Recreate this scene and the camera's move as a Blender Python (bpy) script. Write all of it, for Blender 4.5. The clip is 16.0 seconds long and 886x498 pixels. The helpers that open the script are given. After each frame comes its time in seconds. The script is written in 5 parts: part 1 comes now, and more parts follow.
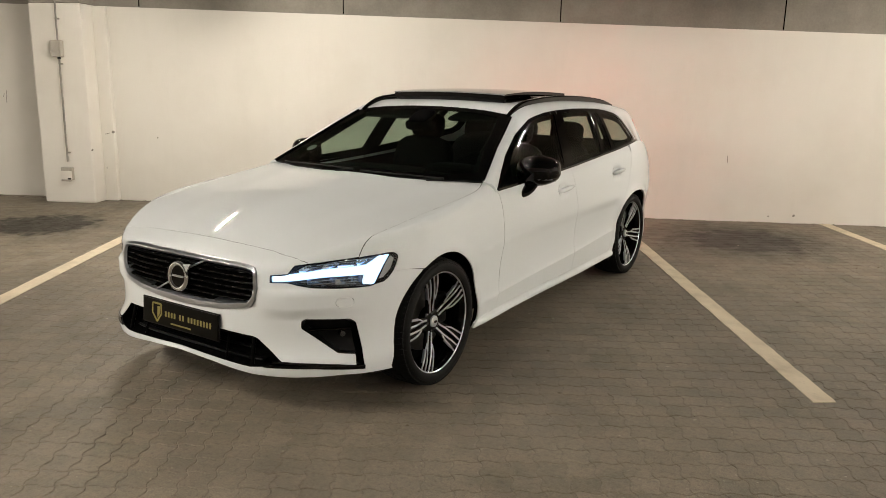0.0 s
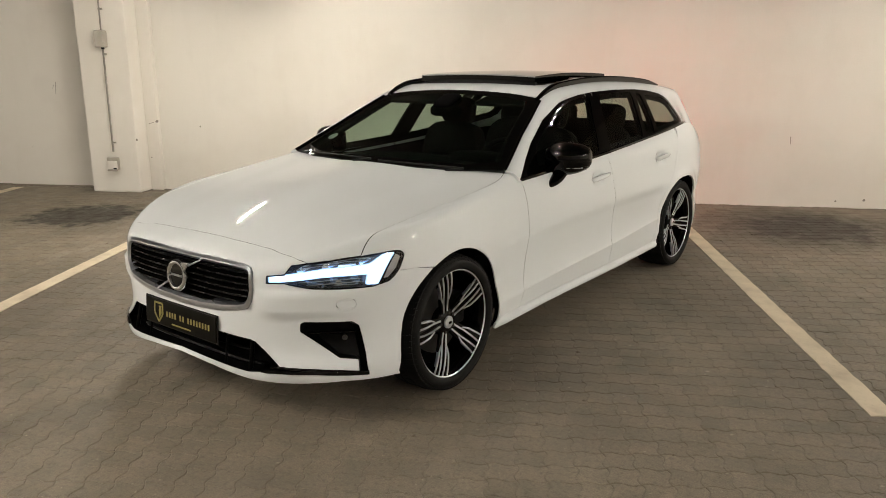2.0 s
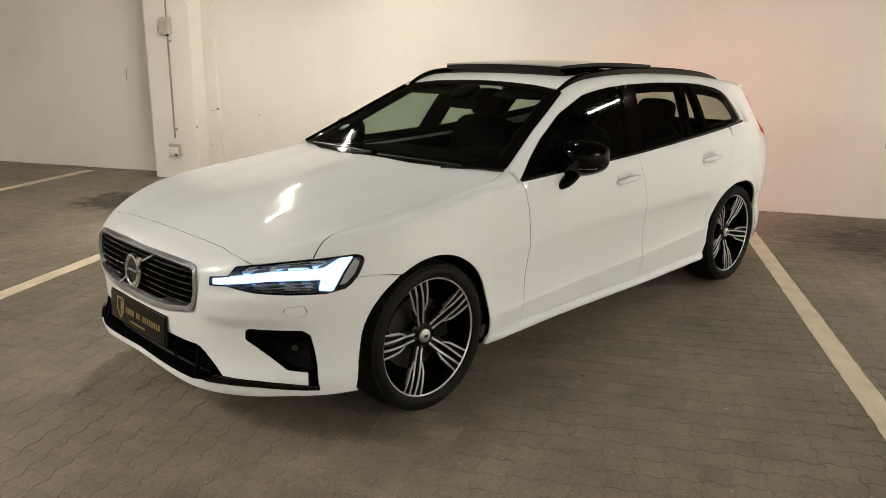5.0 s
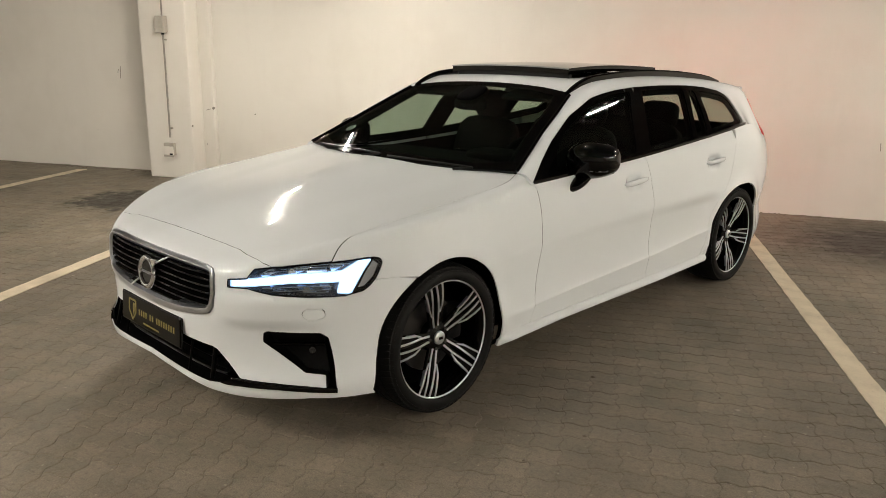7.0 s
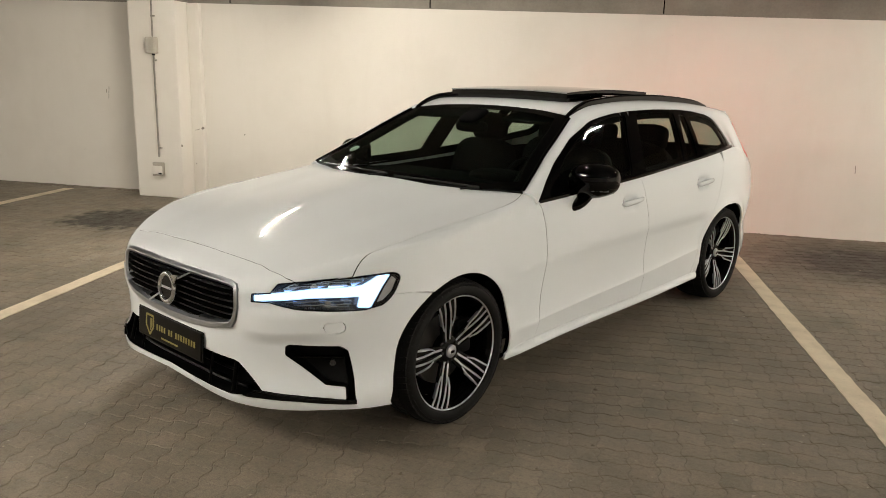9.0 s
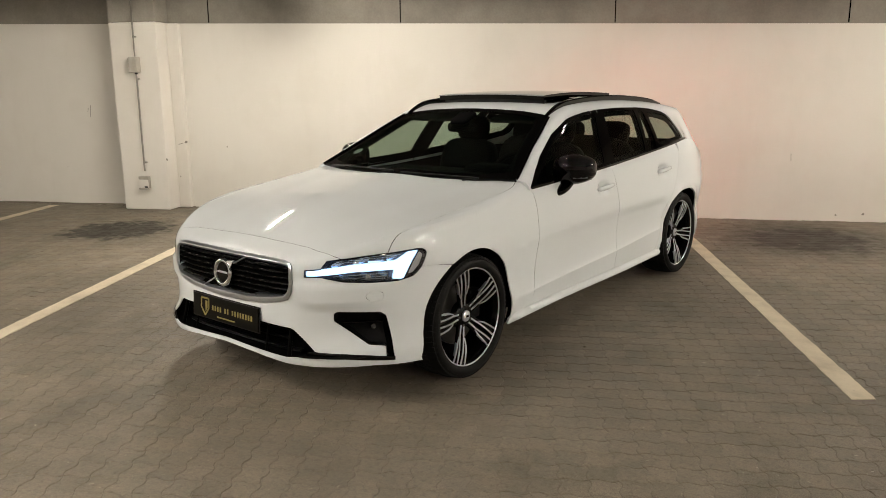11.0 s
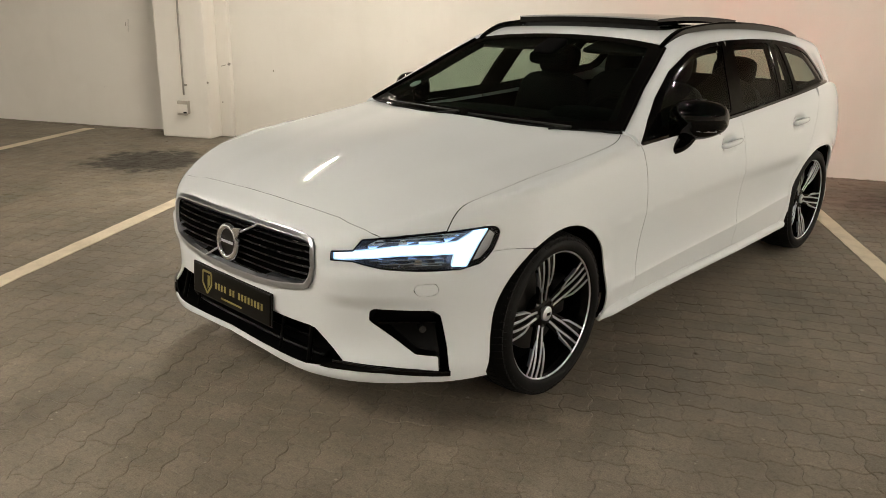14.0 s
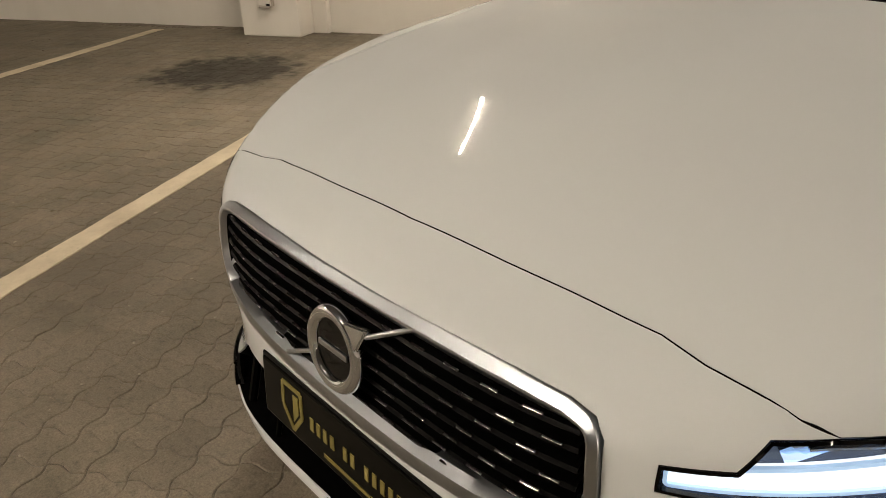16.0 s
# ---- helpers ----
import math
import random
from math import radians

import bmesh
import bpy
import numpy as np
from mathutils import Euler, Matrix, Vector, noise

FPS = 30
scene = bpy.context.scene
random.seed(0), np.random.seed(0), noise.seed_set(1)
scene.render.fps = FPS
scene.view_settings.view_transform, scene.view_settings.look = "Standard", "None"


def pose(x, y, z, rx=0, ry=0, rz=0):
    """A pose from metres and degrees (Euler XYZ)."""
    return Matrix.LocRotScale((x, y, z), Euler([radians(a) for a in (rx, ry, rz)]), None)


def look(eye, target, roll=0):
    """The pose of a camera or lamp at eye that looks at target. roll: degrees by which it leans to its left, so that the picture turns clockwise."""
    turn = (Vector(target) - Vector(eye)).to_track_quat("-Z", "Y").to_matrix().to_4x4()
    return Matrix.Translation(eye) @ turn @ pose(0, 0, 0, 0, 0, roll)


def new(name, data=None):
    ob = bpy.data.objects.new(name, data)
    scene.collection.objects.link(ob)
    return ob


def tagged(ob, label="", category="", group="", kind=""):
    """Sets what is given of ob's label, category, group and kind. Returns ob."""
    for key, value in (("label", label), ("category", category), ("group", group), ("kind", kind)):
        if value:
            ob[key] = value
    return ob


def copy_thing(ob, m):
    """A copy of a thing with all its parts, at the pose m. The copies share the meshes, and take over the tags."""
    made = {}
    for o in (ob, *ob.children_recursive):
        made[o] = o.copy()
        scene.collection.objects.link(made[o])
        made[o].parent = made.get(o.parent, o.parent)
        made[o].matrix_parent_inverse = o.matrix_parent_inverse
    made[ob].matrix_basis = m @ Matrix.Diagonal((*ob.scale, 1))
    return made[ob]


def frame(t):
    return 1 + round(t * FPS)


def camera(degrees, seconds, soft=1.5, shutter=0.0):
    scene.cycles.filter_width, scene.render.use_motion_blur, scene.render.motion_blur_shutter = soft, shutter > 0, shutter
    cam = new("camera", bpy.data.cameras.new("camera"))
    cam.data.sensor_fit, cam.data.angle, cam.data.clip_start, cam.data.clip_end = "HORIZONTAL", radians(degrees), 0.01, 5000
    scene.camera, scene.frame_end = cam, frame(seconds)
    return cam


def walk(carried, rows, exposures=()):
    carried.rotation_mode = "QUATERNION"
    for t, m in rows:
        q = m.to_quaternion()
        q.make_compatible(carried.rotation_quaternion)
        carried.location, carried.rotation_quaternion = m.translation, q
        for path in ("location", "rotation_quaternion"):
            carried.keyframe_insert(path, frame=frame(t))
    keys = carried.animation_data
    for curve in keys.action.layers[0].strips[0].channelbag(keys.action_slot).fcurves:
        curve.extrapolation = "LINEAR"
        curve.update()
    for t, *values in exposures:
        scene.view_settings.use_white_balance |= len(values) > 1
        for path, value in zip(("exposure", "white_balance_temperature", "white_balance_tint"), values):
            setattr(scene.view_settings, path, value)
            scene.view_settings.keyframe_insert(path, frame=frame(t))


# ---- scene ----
from mathutils.geometry import delaunay_2d_cdt as delaunay

cam = camera(60.18, 16.0, soft=0.6)
PATH = [
    (0, (2.921, -3.109, 1.545), (1.862, -1.47, 1.108), 1.1),
    (0.5, (2.894, -3.112, 1.54), (1.833, -1.48, 1.082), 0.9),
    (1, (2.861, -3.096, 1.536), (1.794, -1.479, 1.041), 0.0),
    (1.5, (2.875, -2.977, 1.536), (1.768, -1.386, 1.042), -0.3),
    (2, (2.963, -2.747, 1.55), (1.774, -1.213, 1.068), -0.2),
    (2.5, (2.957, -2.51, 1.539), (1.725, -1.009, 1.064), 0.0),
    (3, (2.987, -2.346, 1.533), (1.699, -0.893, 1.056), 0.6),
    (3.5, (3.111, -2.195, 1.517), (1.746, -0.815, 1.036), 1.3),
    (6, (3.126, -2.108, 1.512), (1.747, -0.75, 1.009), 0.3),
    (6.5, (3.064, -2.17, 1.52), (1.699, -0.796, 1.021), 0.4),
    (7, (3.039, -2.202, 1.524), (1.684, -0.818, 1.025), 0.8),
    (7.5, (3.025, -2.207, 1.524), (1.681, -0.812, 1.028), 1.1),
    (8, (3.007, -2.259, 1.555), (1.67, -0.851, 1.076), 1.3),
    (8.5, (2.979, -2.309, 1.556), (1.653, -0.886, 1.091), 1.4),
    (9, (3.002, -2.406, 1.532), (1.687, -0.966, 1.087), 1.3),
    (9.5, (3.177, -2.642, 1.527), (1.881, -1.183, 1.089), 0.9),
    (12, (3.19, -3.135, 1.514), (1.993, -1.589, 1.097), -0.8),
    (12.5, (3.149, -2.911, 1.497), (1.93, -1.387, 1.061), 0.2),
    (13, (3.013, -2.73, 1.477), (1.776, -1.235, 0.992), 0.9),
    (13.5, (2.727, -2.534, 1.485), (1.461, -1.08, 0.95), 1.2),
    (14, (2.482, -2.33, 1.464), (1.176, -0.936, 0.869), 1.2),
    (14.5, (2.148, -2.161, 1.393), (0.753, -0.904, 0.705), 0.6),
    (15, (1.681, -1.95, 1.422), (0.29, -0.735, 0.656), -1.1),
    (15.5, (1.282, -1.668, 1.385), (-0.102, -0.492, 0.547), -2.6),
    (16, (0.873, -1.357, 1.25), (-0.527, -0.223, 0.382), -2.5),
]
walk(cam, [(t, look(eye, target, roll)) for t, eye, target, roll in PATH], [(0, 0.0, 6500, 10), (13.0, 0.0, 6500, 10), (14.0, -0.06, 6550, 10), (14.5, -0.02, 6680, 11), (15.0, -0.12, 6900, 12), (15.5, -0.22, 7000, 12), (16, -0.42, 7200, 13)])

# ---- light: fluorescent battens under the ceiling, the car's own lamps ----
world = bpy.data.worlds.new("garage_air")
scene.world = world
world.use_nodes = True
world.node_tree.nodes["Background"].inputs[0].default_value = (1.0, 0.9, 0.75, 1)
world.node_tree.nodes["Background"].inputs[1].default_value = 0.02
TUBE_POWER = 1080.0

# the room's own axes: x along the wall, y into the wall, origin at the wall's foot
ROOM = pose(0, 5.43, 0, 0, 0, 27.6)


# ---- materials ----
def material(name, colour, rough=0.5, metal=0.0, coat=0.0, spec=0.5):
    m = bpy.data.materials.new(name)
    m.use_nodes = True
    b = m.node_tree.nodes["Principled BSDF"]
    b.inputs["Base Color"].default_value = (*colour, 1)
    b.inputs["Roughness"].default_value = rough
    b.inputs["Metallic"].default_value = metal
    b.inputs["Specular IOR Level"].default_value = spec
    b.inputs["Coat Weight"].default_value = coat
    b.inputs["Coat Roughness"].default_value = 0.03
    return m


def node(m, kind, **values):
    n = m.node_tree.nodes.new(kind)
    for k, v in values.items():
        n.inputs[k.replace("_", " ")].default_value = v
    return n


def link(m, a, b):
    m.node_tree.links.new(a, b)


def noise_of(m, scale, detail=4.0, rough=0.6, coords="Object"):
    tc, n = node(m, "ShaderNodeTexCoord"), node(m, "ShaderNodeTexNoise", Scale=scale, Detail=detail, Roughness=rough)
    link(m, tc.outputs[coords], n.inputs["Vector"])
    return n.outputs["Fac"]


def steps(m, fac, *stops):
    r = node(m, "ShaderNodeValToRGB")
    while len(r.color_ramp.elements) < len(stops):
        r.color_ramp.elements.new(0.5)
    for e, (p, c) in zip(r.color_ramp.elements, stops):
        e.position, e.color = p, (*c, 1) if len(c) == 3 else c
    link(m, fac, r.inputs["Fac"])
    return r.outputs["Color"]


def mix(m, fac, a, b, kind="MIX"):
    n = node(m, "ShaderNodeMix")
    n.data_type, n.blend_type = "RGBA", kind
    for s, v in ((n.inputs[0], fac), (n.inputs[6], a), (n.inputs[7], b)):
        if isinstance(v, (int, float)):
            s.default_value = v
        elif isinstance(v, tuple):
            s.default_value = (*v, 1)
        else:
            link(m, v, s)
    return n.outputs[2]


def colour_in(m, out):
    link(m, out, m.node_tree.nodes["Principled BSDF"].inputs["Base Color"])


def bump_in(m, height, strength, distance):
    b = node(m, "ShaderNodeBump", Strength=strength, Distance=distance)
    link(m, height, b.inputs["Height"])
    link(m, b.outputs["Normal"], m.node_tree.nodes["Principled BSDF"].inputs["Normal"])


def grey(v, tint=(1, 1, 1)):
    return tuple(v * t for t in tint)


def worn(name, base, other, scale_big, scale_fine, rough, bump, distance, speck=None, coords="Object", spec=0.5):
    """Two scales of stain and grain over a base colour, with fine relief."""
    m = material(name, base, rough, spec=spec)
    big = noise_of(m, scale_big, 5, 0.65, coords)
    fine = noise_of(m, scale_fine, 6, 0.7, coords)
    c = mix(m, steps(m, big, (0.35, (0, 0, 0)), (0.68, (1, 1, 1))), base, other)
    c = mix(m, 0.28, c, steps(m, fine, (0.25, grey(0.45)), (0.75, grey(1.0))), "MULTIPLY")
    if speck:
        c = mix(m, steps(m, noise_of(m, scale_fine * 0.45, 2, 0.5, coords), (0.70, (0, 0, 0)), (0.76, (1, 1, 1))), c, speck)
    colour_in(m, c)
    bump_in(m, fine, bump, distance)
    return m


def painted_wall(name, base, dirt):
    """White masonry paint: faint trowel relief, drips of dirt and scuffs."""
    m = material(name, base, 0.72, spec=0.3)
    tc, mp = node(m, "ShaderNodeTexCoord"), node(m, "ShaderNodeMapping", Scale=(1.0, 1.0, 0.16))
    link(m, tc.outputs["Object"], mp.inputs["Vector"])
    streak = node(m, "ShaderNodeTexNoise", Scale=3.2, Detail=5.0, Roughness=0.65)
    link(m, mp.outputs["Vector"], streak.inputs["Vector"])
    blot, grain = noise_of(m, 0.8, 4), noise_of(m, 60, 5, 0.7)
    c = mix(m, steps(m, streak.outputs["Fac"], (0.52, (0, 0, 0)), (0.9, grey(0.18))), base, dirt)
    c = mix(m, steps(m, blot, (0.45, (0, 0, 0)), (0.8, grey(0.35))), c, dirt)
    c = mix(m, steps(m, noise_of(m, 9, 3), (0.74, (0, 0, 0)), (0.80, grey(0.25))), c, grey(0.25, (1, .93, .8)))
    colour_in(m, c)
    bump_in(m, mix(m, 0.5, noise_of(m, 14, 5, 0.6), grain), 0.25, 0.012)
    return m


WALL_PAINT = painted_wall("white_wall_paint", (0.73, 0.70, 0.645), (0.52, 0.475, 0.41))
CONCRETE = worn("raw_concrete", (0.33, 0.305, 0.26), (0.22, 0.20, 0.17), 1.1, 40, 0.85, 0.4, 0.01)
# the ceiling's unlit darkness is put into its colour
UNLIT_CEILING = worn("ceiling_shade", (0.12, 0.112, 0.10), (0.085, 0.08, 0.07), 0.6, 30, 0.9, 0.3, 0.01)


def paver_material():
    m = material("paving_stone", (0.15, 0.13, 0.10), 0.62, spec=0.4)
    info = node(m, "ShaderNodeObjectInfo")
    geo = node(m, "ShaderNodeNewGeometry")
    add = node(m, "ShaderNodeMath")
    link(m, info.outputs["Random"], add.inputs[0])
    link(m, geo.outputs["Random Per Island"], add.inputs[1])
    fr = node(m, "ShaderNodeMath")
    fr.operation = "FRACT"
    link(m, add.outputs[0], fr.inputs[0])
    tone = steps(m, fr.outputs[0], (0.0, (0.201, 0.168, 0.126)), (0.5, (0.219, 0.184, 0.139)), (1.0, (0.240, 0.202, 0.154)))
    pos = geo.outputs["Position"]

    def world_noise(scale, detail, rough):
        n = node(m, "ShaderNodeTexNoise", Scale=scale, Detail=detail, Roughness=rough)
        link(m, pos, n.inputs["Vector"])
        return n.outputs["Fac"]
    fine, big, mid = world_noise(160, 5, 0.75), world_noise(0.7, 5, 0.6), world_noise(6, 4, 0.6)
    c = mix(m, 0.62, tone, steps(m, fine, (0.3, grey(0.36)), (0.72, grey(1.42))), "MULTIPLY")
    # tyre dirt and damp patches
    patch = world_noise(1.9, 7, 0.72)
    c = mix(m, 0.85, c, steps(m, patch, (0.34, (0.62, 0.64, 0.60)), (0.47, (0.92, 0.92, 0.90)), (0.62, grey(1.06))), "MULTIPLY")
    pit = world_noise(46, 4, 0.7)
    c = mix(m, 0.7, c, steps(m, pit, (0.33, grey(0.60)), (0.45, grey(1.0)), (0.66, grey(1.16))), "MULTIPLY")
    c = mix(m, 0.8, c, steps(m, big, (0.36, grey(0.72)), (0.62, grey(1.12))), "MULTIPLY")
    c = mix(m, 0.5, c, steps(m, mid, (0.3, grey(0.62)), (0.7, grey(1.2))), "MULTIPLY")
    # oil drips in the bays
    stain = None
    for x, y, r in ((-4.72, 1.12, 0.06), (1.40, 4.90, 0.55), (-2.9, 2.6, 0.5)):
        d = node(m, "ShaderNodeVectorMath")
        d.operation = "DISTANCE"
        link(m, pos, d.inputs[0])
        d.inputs[1].default_value = (x, y, 0)
        w = node(m, "ShaderNodeMath")
        w.operation = "MULTIPLY_ADD"
        link(m, mid, w.inputs[0])
        w.inputs[1].default_value = -0.9
        link(m, d.outputs["Value"], w.inputs[2])
        s = steps(m, w.outputs[0], (0.0, grey(0.22)), (max(0.01, r - 0.45), grey(0.42)), (r + 0.12, grey(1.0)))
        stain = s if stain is None else mix(m, 1.0, stain, s, "MULTIPLY")
    c = mix(m, 1.0, c, stain, "MULTIPLY")
    c = mix(m, steps(m, world_noise(28, 2, 0.5), (0.70, (0, 0, 0)), (0.77, grey(0.6))), c, (0.42, 0.38, 0.31))
    colour_in(m, c)
    b = m.node_tree.nodes["Principled BSDF"]
    link(m, steps(m, mid, (0.3, grey(0.48)), (0.7, grey(0.72))), b.inputs["Roughness"])
    bump_in(m, mix(m, 0.5, fine, pit), 0.5, 0.006)
    return m


PAVER = paver_material()
JOINT_SAND = worn("joint_sand", (0.27, 0.24, 0.185), (0.07, 0.062, 0.048), 1.6, 120, 0.95, 0.6, 0.006, (0.2, 0.18, 0.14))


def line_material():
    m = material("line_paint", (0.62, 0.54, 0.40), 0.7)
    a, b = noise_of(m, 5, 5, 0.65), noise_of(m, 70, 5, 0.7)
    c = mix(m, steps(m, a, (0.42, (0, 0, 0)), (0.72, (1, 1, 1))), (0.66, 0.575, 0.43), (0.50, 0.425, 0.31))
    c = mix(m, steps(m, b, (0.62, (0, 0, 0)), (0.70, grey(0.55))), c, (0.22, 0.19, 0.14))
    colour_in(m, c)
    bump_in(m, b, 0.3, 0.003)
    return m


LINE = line_material()


def car_paint():
    m = material("pearl_white_car_paint", (0.70, 0.73, 0.745), 0.65, coat=1.0, spec=0.05)
    b = m.node_tree.nodes["Principled BSDF"]
    b.inputs["Coat Roughness"].default_value = 0.02
    f = noise_of(m, 900, 2)
    colour_in(m, mix(m, steps(m, f, (0.4, (0, 0, 0)), (0.7, grey(0.4))), (0.70, 0.73, 0.745), (0.66, 0.69, 0.705)))
    return m


PAINT = car_paint()
GLOSS_BLACK = material("gloss_black_plastic", (0.001, 0.001, 0.001), 0.04, spec=0.22)
EDGE_BLACK = material("polished_black", (0.001, 0.001, 0.001), 0.05, spec=0.6)
MATT_BLACK = worn("matt_black_plastic", (0.004, 0.004, 0.004), (0.007, 0.007, 0.007), 3, 200, 0.5, 0.2, 0.002, spec=0.15)
SLAT_BLACK = material("grille_black", (0.0012, 0.0012, 0.0012), 0.35, spec=0.03)
STUD_METAL = material("dark_chrome", (0.16, 0.16, 0.165), 0.18, 1.0)
DEEP_BLACK = material("recess_black", (0.0012, 0.0012, 0.0012), 0.35, spec=0.06)
# near-zero black that puts the shade of gaps and hollows into the colour
VOID = material("shade_black", (0.002, 0.002, 0.002), 0.9, spec=0.02)
SILVER = material("satin_silver_trim", (0.43, 0.455, 0.49), 0.30, 1.0)
CHROME = material("chrome", (0.66, 0.69, 0.73), 0.10, 1.0)
MACHINED = material("machined_alloy", (0.72, 0.75, 0.79), 0.34, 1.0)
RIM_BLACK = material("gloss_black_alloy", (0.002, 0.002, 0.002), 0.16, spec=0.16)
DISC = material("brake_disc_steel", (0.07, 0.067, 0.064), 0.45, 1.0)
# cabin colours near zero: the dimness behind the glass is put into them
CABIN = worn("shaded_cabin_trim", (0.002, 0.002, 0.002), (0.003, 0.003, 0.003), 4, 150, 0.8, 0.3, 0.003, spec=0.02)
LEATHER = worn("shaded_black_leather", (0.0018, 0.0018, 0.0018), (0.003, 0.003, 0.003), 5, 220, 0.6, 0.4, 0.002, spec=0.03)
HEADLINER = worn("shaded_headliner", (0.004, 0.004, 0.004), (0.006, 0.006, 0.006), 4, 150, 0.9, 0.2, 0.002, spec=0.05)


def rubber():
    m = material("tyre_rubber", (0.006, 0.006, 0.006), 0.6, spec=0.12)
    a, b = noise_of(m, 6, 4), noise_of(m, 130, 5, 0.7)
    c = mix(m, steps(m, a, (0.45, (0, 0, 0)), (0.8, grey(0.8))), (0.006, 0.006, 0.0058), (0.013, 0.012, 0.011))
    colour_in(m, c)
    bump_in(m, b, 0.3, 0.002)
    return m


TYRE = rubber()


def glass(name, tint, gloss=0.06):
    """A thin pane: tinted straight-through light and a mirror sheen."""
    m = bpy.data.materials.new(name)
    m.use_nodes = True
    t = m.node_tree
    t.nodes.remove(t.nodes["Principled BSDF"])
    out = t.nodes["Material Output"]
    a, b, x, f = node(m, "ShaderNodeBsdfTransparent"), node(m, "ShaderNodeBsdfGlossy"), node(m, "ShaderNodeMixShader"), node(m, "ShaderNodeLayerWeight")
    power, sheen = node(m, "ShaderNodeMath"), node(m, "ShaderNodeMath")
    a.inputs["Color"].default_value = (*tint, 1)
    b.inputs["Roughness"].default_value = 0.01
    b.inputs["Color"].default_value = (0.95, 0.95, 0.95, 1)
    power.operation, sheen.operation = "POWER", "MULTIPLY_ADD"
    f.inputs["Blend"].default_value = 0.5
    link(m, f.outputs["Facing"], power.inputs[0])
    power.inputs[1].default_value = 5.0
    link(m, power.outputs[0], sheen.inputs[0])
    sheen.inputs[1].default_value, sheen.inputs[2].default_value = 0.9, gloss
    link(m, sheen.outputs[0], x.inputs[0])
    link(m, a.outputs[0], x.inputs[1])
    link(m, b.outputs[0], x.inputs[2])
    link(m, x.outputs[0], out.inputs["Surface"])
    return m


SCREEN_GLASS = glass("green_tinted_windscreen", (0.52, 0.64, 0.55), 0.022)
SIDE_GLASS = glass("dark_tinted_side_glass", (0.62, 0.68, 0.62), 0.03)
LENS = glass("clear_headlamp_lens", (0.93, 0.95, 0.96))


def glow(name, colour, strength):
    m = material(name, colour, 0.4)
    b = m.node_tree.nodes["Principled BSDF"]
    b.inputs["Emission Color"].default_value = (*colour, 1)
    b.inputs["Emission Strength"].default_value = strength
    return m


TUBE = glow("fluorescent_tube", (1.0, 0.915, 0.79), TUBE_POWER)
DAY_LIGHT = glow("daytime_light", (0.84, 0.92, 1.0), 1.6)
GUIDE_FRINGE = glow("blue_fringe_glow", (0.45, 0.68, 1.0), 0.9)
# matt grey in place of chrome: its pale reflection is put into the colour
LAMP_CHROME_PALE = material("chrome_reflection_grey", (0.34, 0.34, 0.335), 0.3)
# the lit lamp's bluish reflections are tinted into this chrome
LAMP_CHROME = material("chrome_with_lamp_blue", (0.58, 0.70, 0.86), 0.16, 1.0)
LAMP_DARK = material("lamp_housing", (0.05, 0.06, 0.08), 0.22, 0.7)
TAIL_GLOW = glow("red_tail_light", (1.0, 0.05, 0.03), 170.0)
PLATE = material("black_plate", (0.003, 0.0028, 0.002), 0.3, spec=0.08)
PLATE_GOLD = material("yellow_plate_print", (0.22, 0.185, 0.05), 0.5)
BOX_PLASTIC = worn("grey_box_plastic", (0.45, 0.42, 0.36), (0.36, 0.33, 0.28), 8, 120, 0.6, 0.2, 0.003)
PIPE_GREY = worn("grey_conduit", (0.30, 0.28, 0.24), (0.24, 0.22, 0.19), 8, 120, 0.6, 0.2, 0.003)


# ---- mesh helpers ----
def part(name, data, mat, parent=None, label="", matrix=None):
    """Links a bmesh or (verts, faces) as one mesh object under a thing or a part."""
    if isinstance(data, bmesh.types.BMesh):
        me = bpy.data.meshes.new(name)
        data.to_mesh(me)
        data.free()
    elif isinstance(data, tuple):
        me = bpy.data.meshes.new(name)
        me.from_pydata([tuple(map(float, v)) for v in data[0]], [], [tuple(map(int, f)) for f in data[1]])
        me.update()
    else:
        me = data
    if mat is not None and not me.materials:
        me.materials.append(mat)
    ob = new(name, me)
    if parent is not None:
        ob.parent = parent
    if matrix is not None:
        ob.matrix_local = matrix
    if label:
        ob["label"] = label
    return ob


def smooth(ob, angle=35):
    for p in ob.data.polygons:
        p.use_smooth = True
    ob.data.set_sharp_from_angle(angle=radians(angle))
    return ob


def box(size, at=(0, 0, 0), bevel=0.0, seg=2, turn=None):
    bm = bmesh.new()
    bmesh.ops.create_cube(bm, size=1)
    bmesh.ops.scale(bm, vec=size, verts=bm.verts)
    if bevel:
        bmesh.ops.bevel(bm, geom=bm.edges[:], offset=bevel, segments=seg, affect="EDGES", profile=0.6)
    if turn is not None:
        bmesh.ops.transform(bm, matrix=turn, verts=bm.verts)
    bmesh.ops.translate(bm, vec=at, verts=bm.verts)
    return bm


def rod(p, q, r, seg=16, r2=None):
    p, q = Vector(p), Vector(q)
    bm = bmesh.new()
    bmesh.ops.create_cone(bm, cap_ends=True, segments=seg, radius1=r, radius2=r if r2 is None else r2, depth=(q - p).length)
    bmesh.ops.transform(bm, matrix=Matrix.Translation((p + q) / 2) @ (q - p).to_track_quat("Z", "Y").to_matrix().to_4x4(), verts=bm.verts)
    return bm


